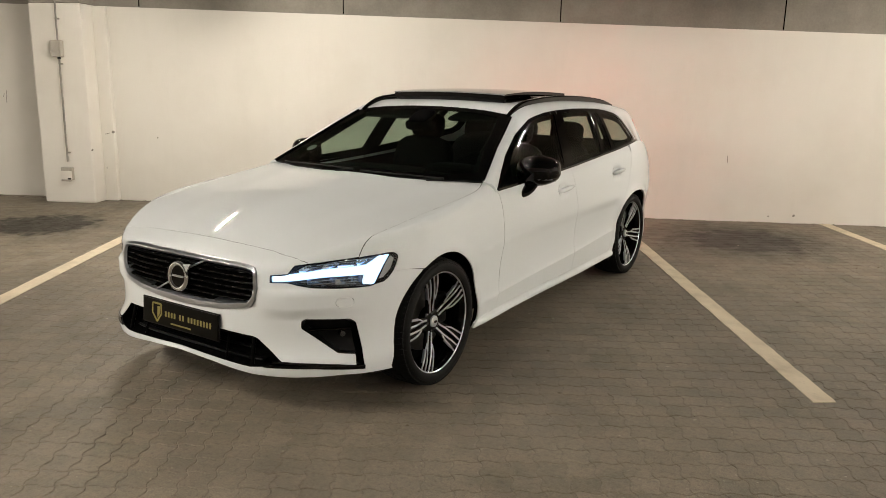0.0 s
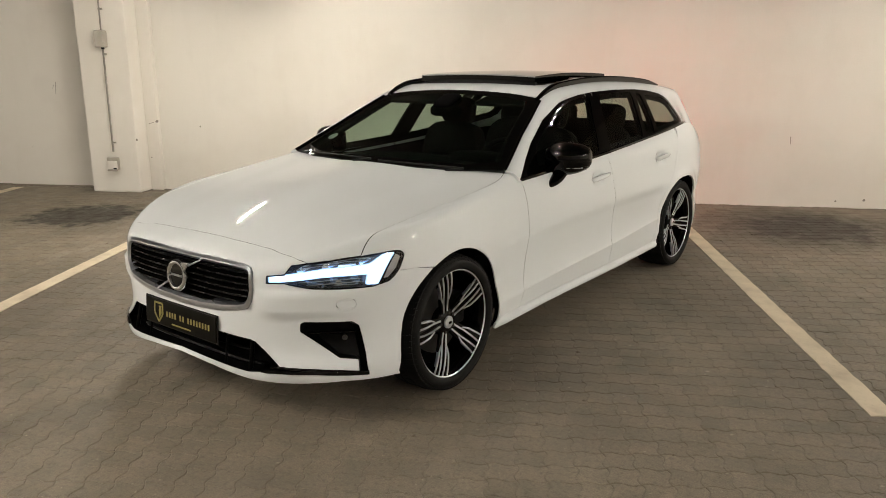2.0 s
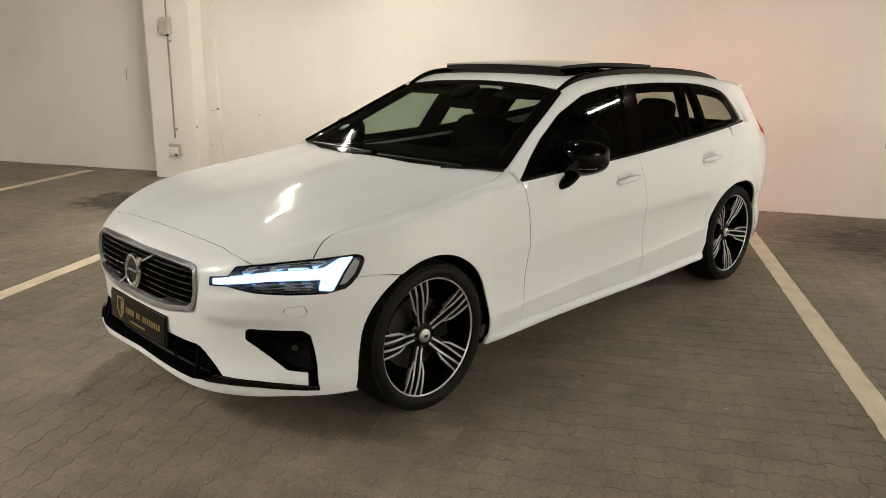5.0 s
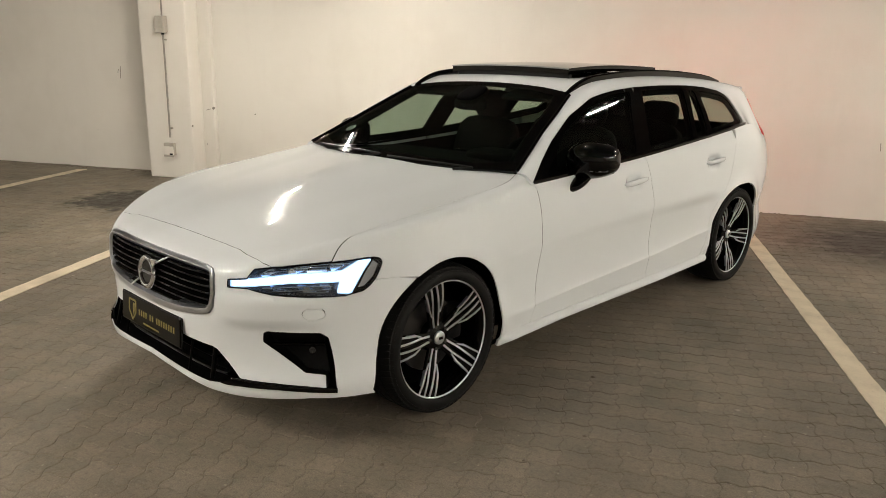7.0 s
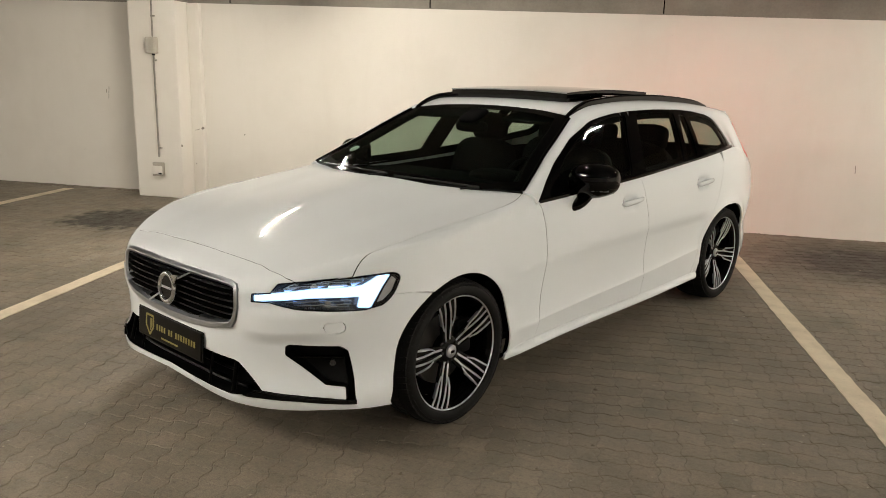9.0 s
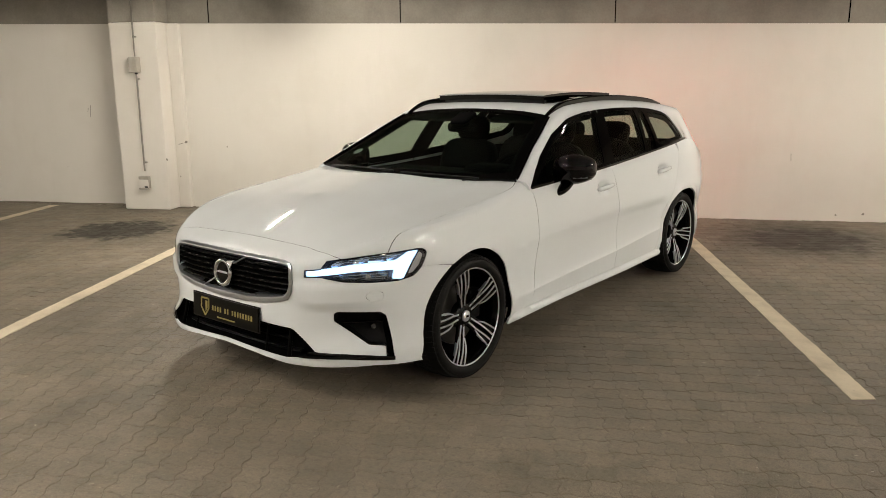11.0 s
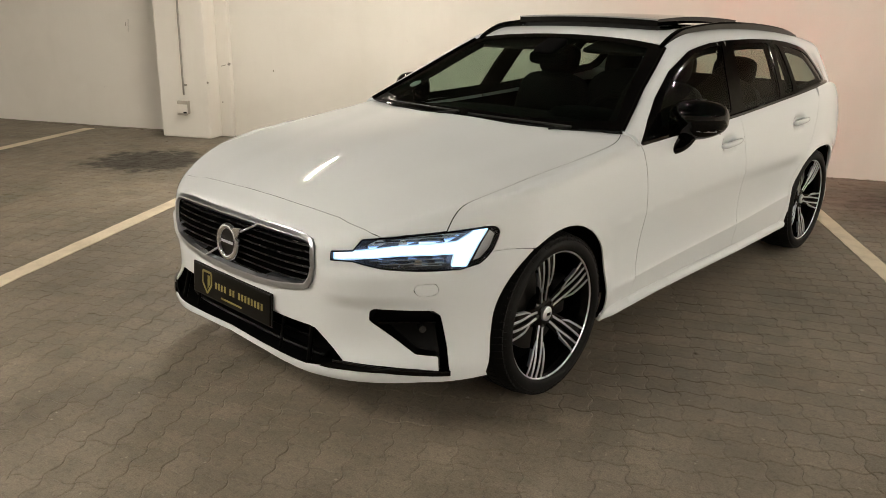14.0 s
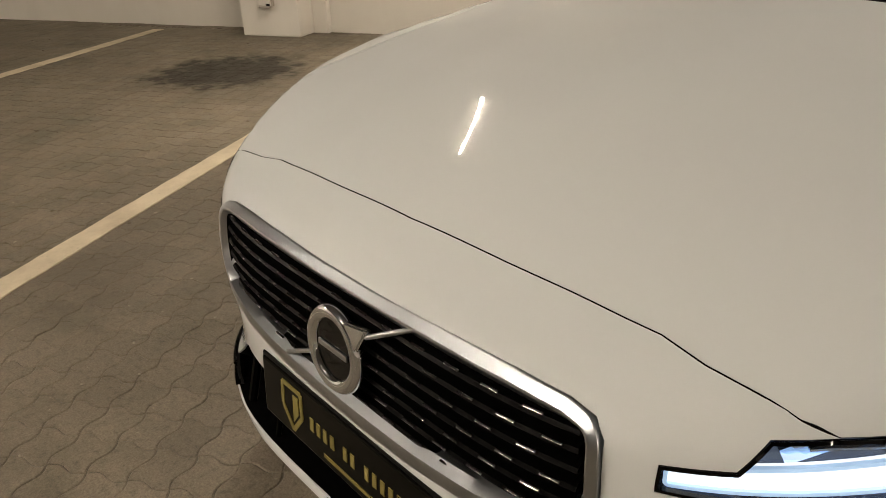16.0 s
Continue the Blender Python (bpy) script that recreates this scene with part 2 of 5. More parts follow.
def sweep(path, profile, ups=None, closed=False, caps=True):
    """A closed 2D profile (sideways, up) carried along a path; ups: the up way at each point."""
    path = np.asarray(path, float)
    n = len(path)
    if closed:
        tan = np.roll(path, -1, 0) - np.roll(path, 1, 0)
    else:
        tan = np.gradient(path, axis=0)
    tan /= np.linalg.norm(tan, axis=1)[:, None]
    up = np.tile([0, 0, 1.0], (n, 1)) if ups is None else np.asarray(ups, float)
    side = np.cross(tan, up)
    side /= np.linalg.norm(side, axis=1)[:, None]
    up = np.cross(side, tan)
    k = len(profile)
    verts = np.concatenate([path + side * s + up * u for s, u in profile]).reshape(k, n, 3).transpose(1, 0, 2).reshape(-1, 3)
    faces = [(i * k + j, i * k + (j + 1) % k, (i + 1) % n * k + (j + 1) % k, (i + 1) % n * k + j) for i in range(n if closed else n - 1) for j in range(k)]
    if caps and not closed:
        faces += [tuple(range(k))[::-1], tuple((n - 1) * k + j for j in range(k))]
    return verts, faces


def lathe(profile, seg=64):
    """(radius, x) pairs turned about the x axis."""
    k, verts, faces = len(profile), [], []
    for i in range(seg):
        a = 2 * math.pi * i / seg
        verts += [(x, r * math.cos(a), r * math.sin(a)) for r, x in profile]
    for i in range(seg):
        for j in range(k - 1):
            faces.append((i * k + j, (i + 1) % seg * k + j, (i + 1) % seg * k + j + 1, i * k + j + 1))
    return verts, faces


# ---- the garage ----
def slab(name, lo, hi, mat, bevel=0.0):
    lo, hi = Vector(lo), Vector(hi)
    ob = part(name, box(hi - lo, (lo + hi) / 2, bevel), mat)
    ob.matrix_world = ROOM
    return tagged(ob, kind="structure")


LEFT, RIGHT, BACK, CEIL = -13.0, 11.0, -17.0, 2.95


def line_height(x):
    """The paint's upper edge along the wall."""
    return 2.145 - 0.0228 * x


def prism(outline, y0, y1):
    """An upright outline (x, z), thick from y0 to y1."""
    n = len(outline)
    verts = [(x, y0, z) for x, z in outline] + [(x, y1, z) for x, z in outline]
    faces = [tuple(range(n)), tuple(range(2 * n - 1, n - 1, -1))] + [(i, i + n, (i + 1) % n + n, (i + 1) % n) for i in range(n)]
    return verts, faces


def structure(name, data, mat, label=""):
    ob = part(name, data, mat)
    bm = bmesh.new()
    bm.from_mesh(ob.data)
    bmesh.ops.recalc_face_normals(bm, faces=bm.faces)
    bm.to_mesh(ob.data)
    bm.free()
    ob.matrix_world = ROOM
    return tagged(ob, label, kind="structure")


MID = -6.7
wall = structure("wall_north", prism([(MID, -0.1), (RIGHT, -0.1), (RIGHT, line_height(RIGHT)), (MID, line_height(MID))], 0.0, 0.25), WALL_PAINT, "white painted garage wall with scuffs along its foot")
structure("wall_north_2", prism([(LEFT, -0.1), (MID, -0.1), (MID, line_height(MID)), (LEFT, line_height(LEFT))], 0.11, 0.35), WALL_PAINT, "white painted garage wall set back beyond the pillar")
structure("wall_band_2", prism([(LEFT, line_height(LEFT)), (MID, line_height(MID)), (MID, CEIL), (LEFT, CEIL)], 0.114, 0.35), CONCRETE, "bare grey concrete band above the white paint")
band = structure("wall_band", prism([(MID, line_height(MID)), (RIGHT, line_height(RIGHT)), (RIGHT, CEIL), (MID, CEIL)], 0.004, 0.25), CONCRETE, "bare grey concrete band above the white paint")
for i, x in enumerate((-5.8, -3.38, -0.93, 1.47, 3.9, 6.3)):
    part("joint", box((0.012, 0.012, CEIL - line_height(x) - 0.02), (x, 0.004, (CEIL + line_height(x)) / 2)), VOID, band)
for n, lo, hi in (("wall_south", (LEFT, BACK - 0.2, -0.1), (RIGHT, BACK, CEIL)), ("wall_west", (LEFT - 0.2, BACK, -0.1), (LEFT, 0.35, CEIL)), ("wall_east", (RIGHT, BACK, -0.1), (RIGHT + 0.2, 0.25, CEIL))):
    slab(n, lo, hi, WALL_PAINT)
slab("ceiling", (LEFT - 0.2, BACK - 0.2, CEIL), (RIGHT + 0.2, 0.35, CEIL + 0.2), UNLIT_CEILING)
slab("floor", (LEFT - 0.2, BACK - 0.2, -0.2), (RIGHT + 0.2, 0.35, -0.0030), JOINT_SAND)
slab("floor_2", (LEFT - 0.2, BACK - 0.2, -0.15), (RIGHT + 0.2, -9.25, -0.0010), PAVER)
slab("floor_3", (LEFT - 0.2, -9.25, -0.15), (-11.45, 0.35, -0.0010), PAVER)
slab("floor_4", (5.45, -9.25, -0.15), (RIGHT + 0.2, 0.25, -0.0010), PAVER)


def to_room(x, y):
    v = ROOM.inverted() @ Vector((x, y, 0))
    return v.x, v.y


# pillar: white to the paint line, bare above
PX0, PX1, PD = -6.975, -6.345, 0.30
low = box((PX1 - PX0, PD, line_height(-6.5)), ((PX0 + PX1) / 2, -PD / 2, line_height(-6.5) / 2), 0.018, 3)
pillar = tagged(part("pillar", low, WALL_PAINT), "white painted square concrete pillar against the wall", kind="structure")
pillar.matrix_world = ROOM
part("pillar_head", box((PX1 - PX0 - 0.006, PD - 0.003, CEIL - line_height(-6.5)), ((PX0 + PX1) / 2, -PD / 2 + 0.002, (CEIL + line_height(-6.5)) / 2), 0.016, 3), CONCRETE, pillar)
part("pilaster", box((0.16, 0.07, line_height(-6.1)), (PX1 + 0.08, -0.035, line_height(-6.1) / 2), 0.012, 2), WALL_PAINT, pillar)


def stripe(name, n0, along0, along1, label):
    """A painted bay line: n0 its edge across, from along0 to along1, square ended along the wall."""
    a = radians(33.0)
    nx, ax = Vector((math.cos(a), math.sin(a), 0)), Vector((-math.sin(a), math.cos(a), 0))
    bm, rng, w = bmesh.new(), random.Random(name + str(n0)), 0.118
    steps_n = int((along1 - along0) / 0.05)
    skew = math.tan(radians(5.4))
    rows = []
    for i in range(steps_n + 1):
        t = along0 + (along1 - along0) * i / steps_n
        row = []
        for e, s in ((n0 + rng.uniform(-0.0035, 0.0035), 0), (n0 + w + rng.uniform(-0.0035, 0.0035), 1)):
            p = nx * e + ax * (t + (0 if 0 < i < steps_n else s * w * skew))
            row.append(bm.verts.new((p.x, p.y, 0.0045)))
        rows.append(row)
    for r, q in zip(rows, rows[1:]):
        bm.faces.new((r[0], r[1], q[1], q[0]))
    low_part = bmesh.ops.extrude_face_region(bm, geom=bm.faces[:])
    bmesh.ops.translate(bm, vec=(0, 0, -0.008), verts=[v for v in low_part["geom"] if isinstance(v, bmesh.types.BMVert)])
    bmesh.ops.recalc_face_normals(bm, faces=bm.faces)
    return tagged(part(name, bm, LINE), label, kind="structure")


stripe("bay_line_1", 2.622, -0.65, 5.0, "worn cream parking bay line on paving stones")
stripe("bay_line_2", -2.319, -0.9, 3.7, "worn cream parking bay line on paving stones")
stripe("bay_line_3", 5.045, 1.0, 4.35, "worn cream parking bay line on paving stones")
stripe("bay_line_4", -5.196, -0.9, 5.15, "worn cream parking bay line on paving stones")


# ---- paving: square cells with wavy edges, laid in a lattice ----
CELL, TURN_P = 0.1165, radians(33.6)


def wave(t):
    return 0.0095 * math.sin(2 * math.pi * t)


def paver_mesh(gap=0.0008, sub=8):
    """One stone: wavy outline, rounded upper edge."""
    ring = []
    for k in range(4):
        for i in range(sub):
            t = i / sub
            e = (t - 0.5, -0.5 + wave(t) / CELL, 0), (0.5 - wave(t) / CELL, t - 0.5, 0), (0.5 - t, 0.5 + wave(1 - t) / CELL, 0), (-0.5 - wave(1 - t) / CELL, 0.5 - t, 0)
            ring.append(Vector(e[k]) * CELL)
    n = len(ring)
    verts, faces = [], []
    for inset, z in ((gap, -0.012), (gap, -0.0020), (gap + 0.0034, 0.0)):
        for i, p in enumerate(ring):
            d = (ring[(i + 1) % n] - ring[i - 1]).normalized()
            verts.append(p + Vector((-d.y, d.x, 0)) * inset + Vector((0, 0, z)))
    for l in range(2):
        faces += [(l * n + i, l * n + (i + 1) % n, (l + 1) * n + (i + 1) % n, (l + 1) * n + i) for i in range(n)]
    faces.append(tuple(range(2 * n, 3 * n)))
    return verts, faces


def lay_paving():
    verts, faces = paver_mesh()
    me = bpy.data.meshes.new("paving_stone")
    me.from_pydata([tuple(v) for v in verts], [], faces)
    me.materials.append(PAVER)
    rng = random.Random(4)
    paving = tagged(new("paving"), "grey-brown wavy interlocking concrete paving stones", "paving", kind="structure")
    base, n0 = np.array([tuple(v) for v in verts]), len(verts)
    coarse_v, coarse_f = paver_mesh(sub=4)
    cbase, nc = np.array([tuple(v) for v in coarse_v]), len(coarse_v)
    ca, sa = math.cos(TURN_P), math.sin(TURN_P)
    all_v, all_f, count, total = [], [], 0, 0
    for i in range(-110, 80):
        for j in range(-70, 75):
            px, py = (i + 0.37) * CELL, (j + 0.2) * CELL
            x, y = px * ca - py * sa, px * sa + py * ca
            rx, ry = to_room(x, y)
            if not (-11.5 < rx < 5.5 and -9.3 < ry < (-0.02 if rx > -6.9 else 0.1)):
                continue
            lift, tx, ty, tz = rng.gauss(0, 0.0005), rng.gauss(0, 0.004), rng.gauss(0, 0.004), rng.gauss(0, 0.012)
            near = -1.5 < x < -0.45 and -1.75 < y < 0.35 and count < 300
            if near:
                ob = new("paving_stone", me)
                ob.parent, ob.matrix_local = paving, pose(x, y, lift, math.degrees(tx), math.degrees(ty), math.degrees(TURN_P + tz))
                count += 1
                continue
            close = -3.2 < x < 4.5 and -3 < y < 2.5
            b, f, n = (base, faces, n0) if close else (cbase, coarse_f, nc)
            c, s = math.cos(TURN_P + tz), math.sin(TURN_P + tz)
            p = np.stack([b[:, 0] * c - b[:, 1] * s + x, b[:, 0] * s + b[:, 1] * c + y, b[:, 2] + lift + b[:, 1] * tx - b[:, 0] * ty], 1)
            all_v.append(p)
            all_f += [tuple(q + total for q in g) for g in f]
            total += n
    rest = part("paving_stones", (np.concatenate(all_v), all_f), PAVER, paving, "wavy concrete paving stones reaching to the walls")
    tagged(rest, kind="stuff")


# ---- lamps under the ceiling ----
def batten(x, y, half=0.74):
    """A batten with one tube under a shallow grey trough added as a shade, a little askew to the bays."""
    lamp = tagged(new("ceiling_light"), "grey fluorescent batten with a lit tube under a trough, some added for fill", "ceiling light", "battens under the ceiling")
    lamp.matrix_world = ROOM @ pose(x, y, 2.62, 0, 0, 9.5)
    dull = material_once("dull_grey_enamel", (0.05, 0.049, 0.046), 0.7)
    smooth(part("housing", box((0.07, 2 * half + 0.10, 0.05), (0, 0, 0.058), 0.012), material_once("grey_enamel", (0.30, 0.29, 0.27), 0.4), lamp))
    smooth(part("tube", rod((0, -half, 0), (0, half, 0), 0.0085, 16), TUBE, lamp))
    # unseen trough, added to cut the tube's light off the wall's top
    section = [(-0.10, -0.006), (-0.045, 0.031), (0.045, 0.031), (0.10, -0.006), (0.10, -0.003), (0.046, 0.035), (-0.046, 0.035), (-0.10, -0.003)]
    part("trough", sweep([(0, -half - 0.04, 0), (0, half + 0.04, 0)], section), dull, lamp, "dull grey trough added to shade the upper wall")
    for s in (-1, 1):
        part("end_cap", box((0.045, 0.03, 0.060), (0, s * (half + 0.02), 0.004), 0.006), dull, lamp)
        part("hanger", rod((0, s * half * 0.68, 0.08), (0, s * half * 0.68, CEIL - 2.62 + 0.01), 0.006, 8), PIPE_GREY, lamp)
    return lamp


_made = {}


def material_once(name, colour, rough):
    if name not in _made:
        _made[name] = material(name, colour, rough)
    return _made[name]


batten(-4.55, -2.15)
batten(1.13, -2.05, 0.17)
batten(4.2, -2.15)
# unseen stub over the car, added for a little top light
batten(-1.9, -4.1, 0.08)
# unseen rows, added and cut to length to balance light on floor and car
for lx, half in ((-8.5, 0.74), (-4.55, 0.74), (3.0, 0.42), (7.0, 0.74)):
    batten(lx, -7.4, half)
for lx, ly in ((2.5, -14.2), (3.0, -10.8), (7.0, -10.8), (7.4, -4.8), (-11.0, -5.2)):
    batten(lx, ly)
# ---- the car's skin as smooth functions: x to its left, y to its rear, z up; front axle at y = 0 ----
def curve(*pts):
    """A smooth curve through a few (t, value) knots (Hermite, flat beyond its ends)."""
    T, V = np.array([p[0] for p in pts], float), np.array([p[1] for p in pts], float)
    d = np.diff(V) / np.diff(T)
    m = np.concatenate([[d[0]], (d[1:] + d[:-1]) / 2, [d[-1]]])

    def f(t):
        t = np.clip(np.asarray(t, float), T[0], T[-1])
        i = np.clip(np.searchsorted(T, t) - 1, 0, len(T) - 2)
        h = T[i + 1] - T[i]
        s = (t - T[i]) / h
        return ((1 + 2 * s) * V[i] + s * h * m[i]) * (1 - s) ** 2 + ((3 - 2 * s) * V[i + 1] + (s - 1) * h * m[i + 1]) * s ** 2
    return f


def ramp(a, b, t):
    s = np.clip((np.asarray(t, float) - a) / (b - a), 0, 1)
    return s * s * (3 - 2 * s)


def smax(a, b, k):
    h = np.clip(0.5 + 0.5 * (a - b) / k, 0, 1)
    return b + (a - b) * h + k * h * (1 - h)


plan_w = curve((-0.9, 0.905), (-0.4, 0.915), (0, 0.922), (0.5, 0.908), (1.2, 0.908), (2.2, 0.915), (2.87, 0.914), (3.2, 0.878), (3.5, 0.800), (3.7, 0.715), (3.9, 0.62))
tuck_w = curve((0.12, 0.09), (0.19, 0.045), (0.25, 0.022), (0.33, 0.015), (0.46, 0.027), (0.59, 0.008), (0.68, 0.0), (0.78, 0.006), (0.86, 0.017), (0.92, 0.034), (0.97, 0.06), (1.03, 0.11), (1.1, 0.17))
nose_y = curve((0.12, -0.75), (0.17, -0.825), (0.21, -0.868), (0.26, -0.882), (0.34, -0.858), (0.5, -0.862), (0.62, -0.865), (0.70, -0.856), (0.75, -0.838), (0.80, -0.81), (0.9, -0.75))
nose_c = curve((0.15, 0.70), (0.27, 0.66), (0.40, 0.80), (0.52, 0.84), (0.65, 0.86), (0.75, 0.86), (0.9, 0.9))
hood_z = curve((-0.9, 0.69), (-0.83, 0.742), (-0.72, 0.786), (-0.5, 0.847), (-0.2, 0.902), (0.2, 0.958), (0.5, 1.002), (0.9, 1.07), (1.6, 1.17), (3.0, 1.29), (3.9, 1.22))
hood_k = curve((-0.9, 0.07), (-0.75, 0.045), (-0.55, 0.01), (-0.2, 0.012), (0.3, 0.018), (0.8, 0.02), (3.9, 0.05))
tail_y = curve((0.15, 3.72), (0.3, 3.84), (0.5, 3.89), (0.7, 3.86), (0.95, 3.80), (1.1, 3.76))


belt_z = curve((0.4, 0.935), (0.6, 0.942), (1.0, 0.957), (1.69, 0.988), (2.27, 1.031), (2.6, 1.062), (2.9, 1.088), (3.1, 1.065), (3.3, 1.0), (3.6, 0.95), (3.9, 0.94))


crease_z = curve((0.3, 0.322), (0.44, 0.330), (1.0, 0.361), (1.68, 0.392), (2.33, 0.436), (2.6, 0.45))
sill_z = curve((0.3, 0.233), (0.4, 0.236), (1.02, 0.252), (1.72, 0.257), (2.38, 0.273), (2.6, 0.278))
HANDLES = ((1.473, 0.853), (2.395, 0.885))


def door_tuck(y, z):
    """How far the doors lie within the plan's width: flared down to a ridge, a facet under it, the sill standing proud below."""
    ridge_z, ledge = crease_z(y), sill_z(y)
    up = np.clip((z - ridge_z) / 0.30, 0, 1)
    above = 0.012 * (1 - up) + 0.016 * np.sin(math.pi * up ** 0.75)
    facet = 0.012 + 0.022 * np.clip((ridge_z - z) / (ridge_z - ledge), 0, 1)
    sill_part = 0.034 - 0.020 * ramp(ledge + 0.002, ledge - 0.022, z) + 0.075 * ramp(ledge - 0.032, ledge - 0.085, z)
    return np.where(z > ridge_z, above, np.where(z > ledge, facet, sill_part))


def lower_skin(x, y, z):
    """Below nought inside the lower body, nought on its skin."""
    a = np.abs(x)
    zs = z - (belt_z(y) - 0.945) * ramp(0.68, 0.98, z)
    on_doors = ramp(0.36, 0.50, y) * ramp(2.52, 2.38, y) * ramp(0.70, 0.62, z)
    tuck = tuck_w(zs) * (1 - on_doors) + door_tuck(y, z) * on_doors
    for hy, hz in HANDLES:
        tuck = tuck + 0.030 * np.exp(-((y - hy + 0.006) / 0.066) ** 4 - ((z - hz + 0.002) / 0.030) ** 2)
    side = a - (plan_w(y) - tuck + 0.010 * np.exp(-((np.hypot(y, z - 0.336) - 0.37) / 0.05) ** 2) + 0.010 * np.exp(-((np.hypot(y - 2.872, z - 0.336) - 0.37) / 0.05) ** 2))
    ridge = 0.020 * ramp(0.45, 0.60, a) * ramp(0.86, 0.74, a) * ramp(0.628, 0.602, z) * ramp(0.482, 0.536, z)
    front = (nose_y(z) + nose_c(z) * a ** 4 - ridge - y) * 0.8
    dome = 0.003 * ramp(0.10, -0.10, a - (0.40 + 0.16 * (np.clip(y, -0.8, 0.6) + 0.8)))
    top = (z - (hood_z(y) - hood_k(y) * a ** 2 - 0.02 * a ** 2 / (a ** 2 + 0.09) + dome - 0.01)) * 0.95
    rear = y - (tail_y(z) - 0.30 * a ** 3)
    return smax(smax(smax(side, front, 0.078), rear, 0.10), top, 0.034)


roof_z = curve((1.0, 1.30), (1.28, 1.374), (1.6, 1.408), (2.0, 1.42), (2.6, 1.402), (3.1, 1.362), (3.45, 1.322), (3.65, 1.295), (3.9, 1.26))


def upper_skin(x, y, z):
    """The same for glass, pillars and roof."""
    a, h = np.abs(x), z - 0.97
    narrow = curve((0.3, 0.0), (1.2, 0.0), (2.4, -0.005), (3.0, -0.045), (3.3, -0.085), (3.6, -0.16), (3.9, -0.22))(y)
    bz = belt_z(y)
    hb = bz - 0.97
    flush = plan_w(y) - 0.047 - (0.868 + narrow - 0.43 * hb - 0.18 * hb * hb)
    flush = flush * ramp(1.5, 2.5, y) * ramp(3.3, 2.8, y) * np.clip((1.33 - z) / (1.33 - bz), 0, 1.4)
    side = (a - (0.868 + narrow + flush - 0.43 * h - 0.18 * h * h)) * 0.88
    screen = (0.48 + 2.16 * (z - 1.0) + 0.18 * a ** 2 - y) * 0.42
    roof = z - (roof_z(y) - 0.055 * a ** 2)
    rear = (y - (3.86 - 0.75 * (z - 0.95) - 0.52 * a ** 2)) * 0.8
    return smax(smax(smax(side, screen, 0.04), rear, 0.06), roof, 0.05)


def meet(skin, eye, way, lo, hi, n=46):
    """Where rays first enter a skin, from lo to hi metres along them."""
    eye, way = np.atleast_2d(eye).astype(float), np.atleast_2d(way).astype(float)
    ts = np.linspace(lo, hi, n)
    vals = np.stack([skin(*(eye + way * t).T) for t in ts], 1)
    inside = vals <= 0
    i = np.where(inside.any(1), inside.argmax(1), n - 1)
    a, b = ts[np.maximum(i - 1, 0)], ts[i]
    for _ in range(22):
        m = (a + b) / 2
        v = skin(*(eye + way * m[:, None]).T)
        a, b = np.where(v > 0, m, a), np.where(v > 0, b, m)
    return eye + way * ((a + b) / 2)[:, None]
# ---- end of skin ----


# ---- panels cut from the skin ----
def front_flat(p):
    """Places near the nose as (turn about the engine bay, height)."""
    p = np.atleast_2d(np.asarray(p, float))
    return np.stack([1.3 * np.arctan2(p[:, 0], 0.5 - p[:, 1]), p[:, 2]], 1)


def front_round(q):
    th = q[:, 0] / 1.3
    d = np.stack([np.sin(th), -np.cos(th), 0 * th], 1)
    axis = np.stack([0 * th, 0 * th + 0.5, q[:, 1]], 1)
    return meet(lower_skin, axis + d * 1.8, -d, 0, 1.7)


def front_at(x, z):
    """The nose's y at x, z."""
    return meet(lower_skin, [(x, -2.0, z)], [(0, 1, 0)], 0, 3.0, 80)[0]


def tz(*pairs):
    """(turn, height) pairs to the flat front chart."""
    return np.array([(1.3 * t, z) for t, z in pairs])


def top_round(q):
    return meet(lower_skin, np.stack([q[:, 0], q[:, 1], 0 * q[:, 0] + 1.6], 1), np.tile([0, 0, -1.0], (len(q), 1)), 0, 1.2)


def side_flat(p):
    p = np.atleast_2d(np.asarray(p, float))
    return np.stack([p[:, 1], 0.6 * np.arctan2(p[:, 2] - 0.5, p[:, 0] - 0.30)], 1)


def side_round(q):
    f = q[:, 1] / 0.6
    d = np.stack([np.cos(f), 0 * f, np.sin(f)], 1)
    axis = np.stack([0 * f + 0.30, q[:, 0], 0 * f + 0.5], 1)
    return meet(lower_skin, axis + d * 1.1, -d, 0, 1.05)


def side_at(y, z, skin=None):
    """The flank's place at y, z."""
    return meet(skin or lower_skin, [(1.6, y, z)], [(-1, 0, 0)], 0, 1.5, 60)[0]


def sides_at(pts, skin):
    """The flank's places at many (y, z); (x, y, z) stay as they are."""
    pts = [tuple(map(float, p)) for p in pts]
    met = iter(meet(skin, [(1.6, *p[-2:]) for p in pts], [(-1, 0, 0)] * len(pts), 0, 1.5, 60))
    return [next(met) if len(p) == 2 else (next(met), p)[1] for p in pts]


def flank(*pts):
    """Flank points (y, z), or (x, y, z) near the top edge, to the flat side chart."""
    return side_flat(sides_at(pts, lower_skin))


def upper_flat(p):
    p = np.atleast_2d(np.asarray(p, float))
    return np.stack([p[:, 1], 0.7 * np.arctan2(p[:, 2] - 0.75, p[:, 0])], 1)


def upper_round(q):
    f = q[:, 1] / 0.7
    d = np.stack([np.cos(f), 0 * f, np.sin(f)], 1)
    axis = np.stack([0 * f, q[:, 0], 0 * f + 0.75], 1)
    return meet(upper_skin, axis + d * 1.35, -d, 0, 1.3)


def upper(*pts):
    return upper_flat(sides_at(pts, upper_skin))


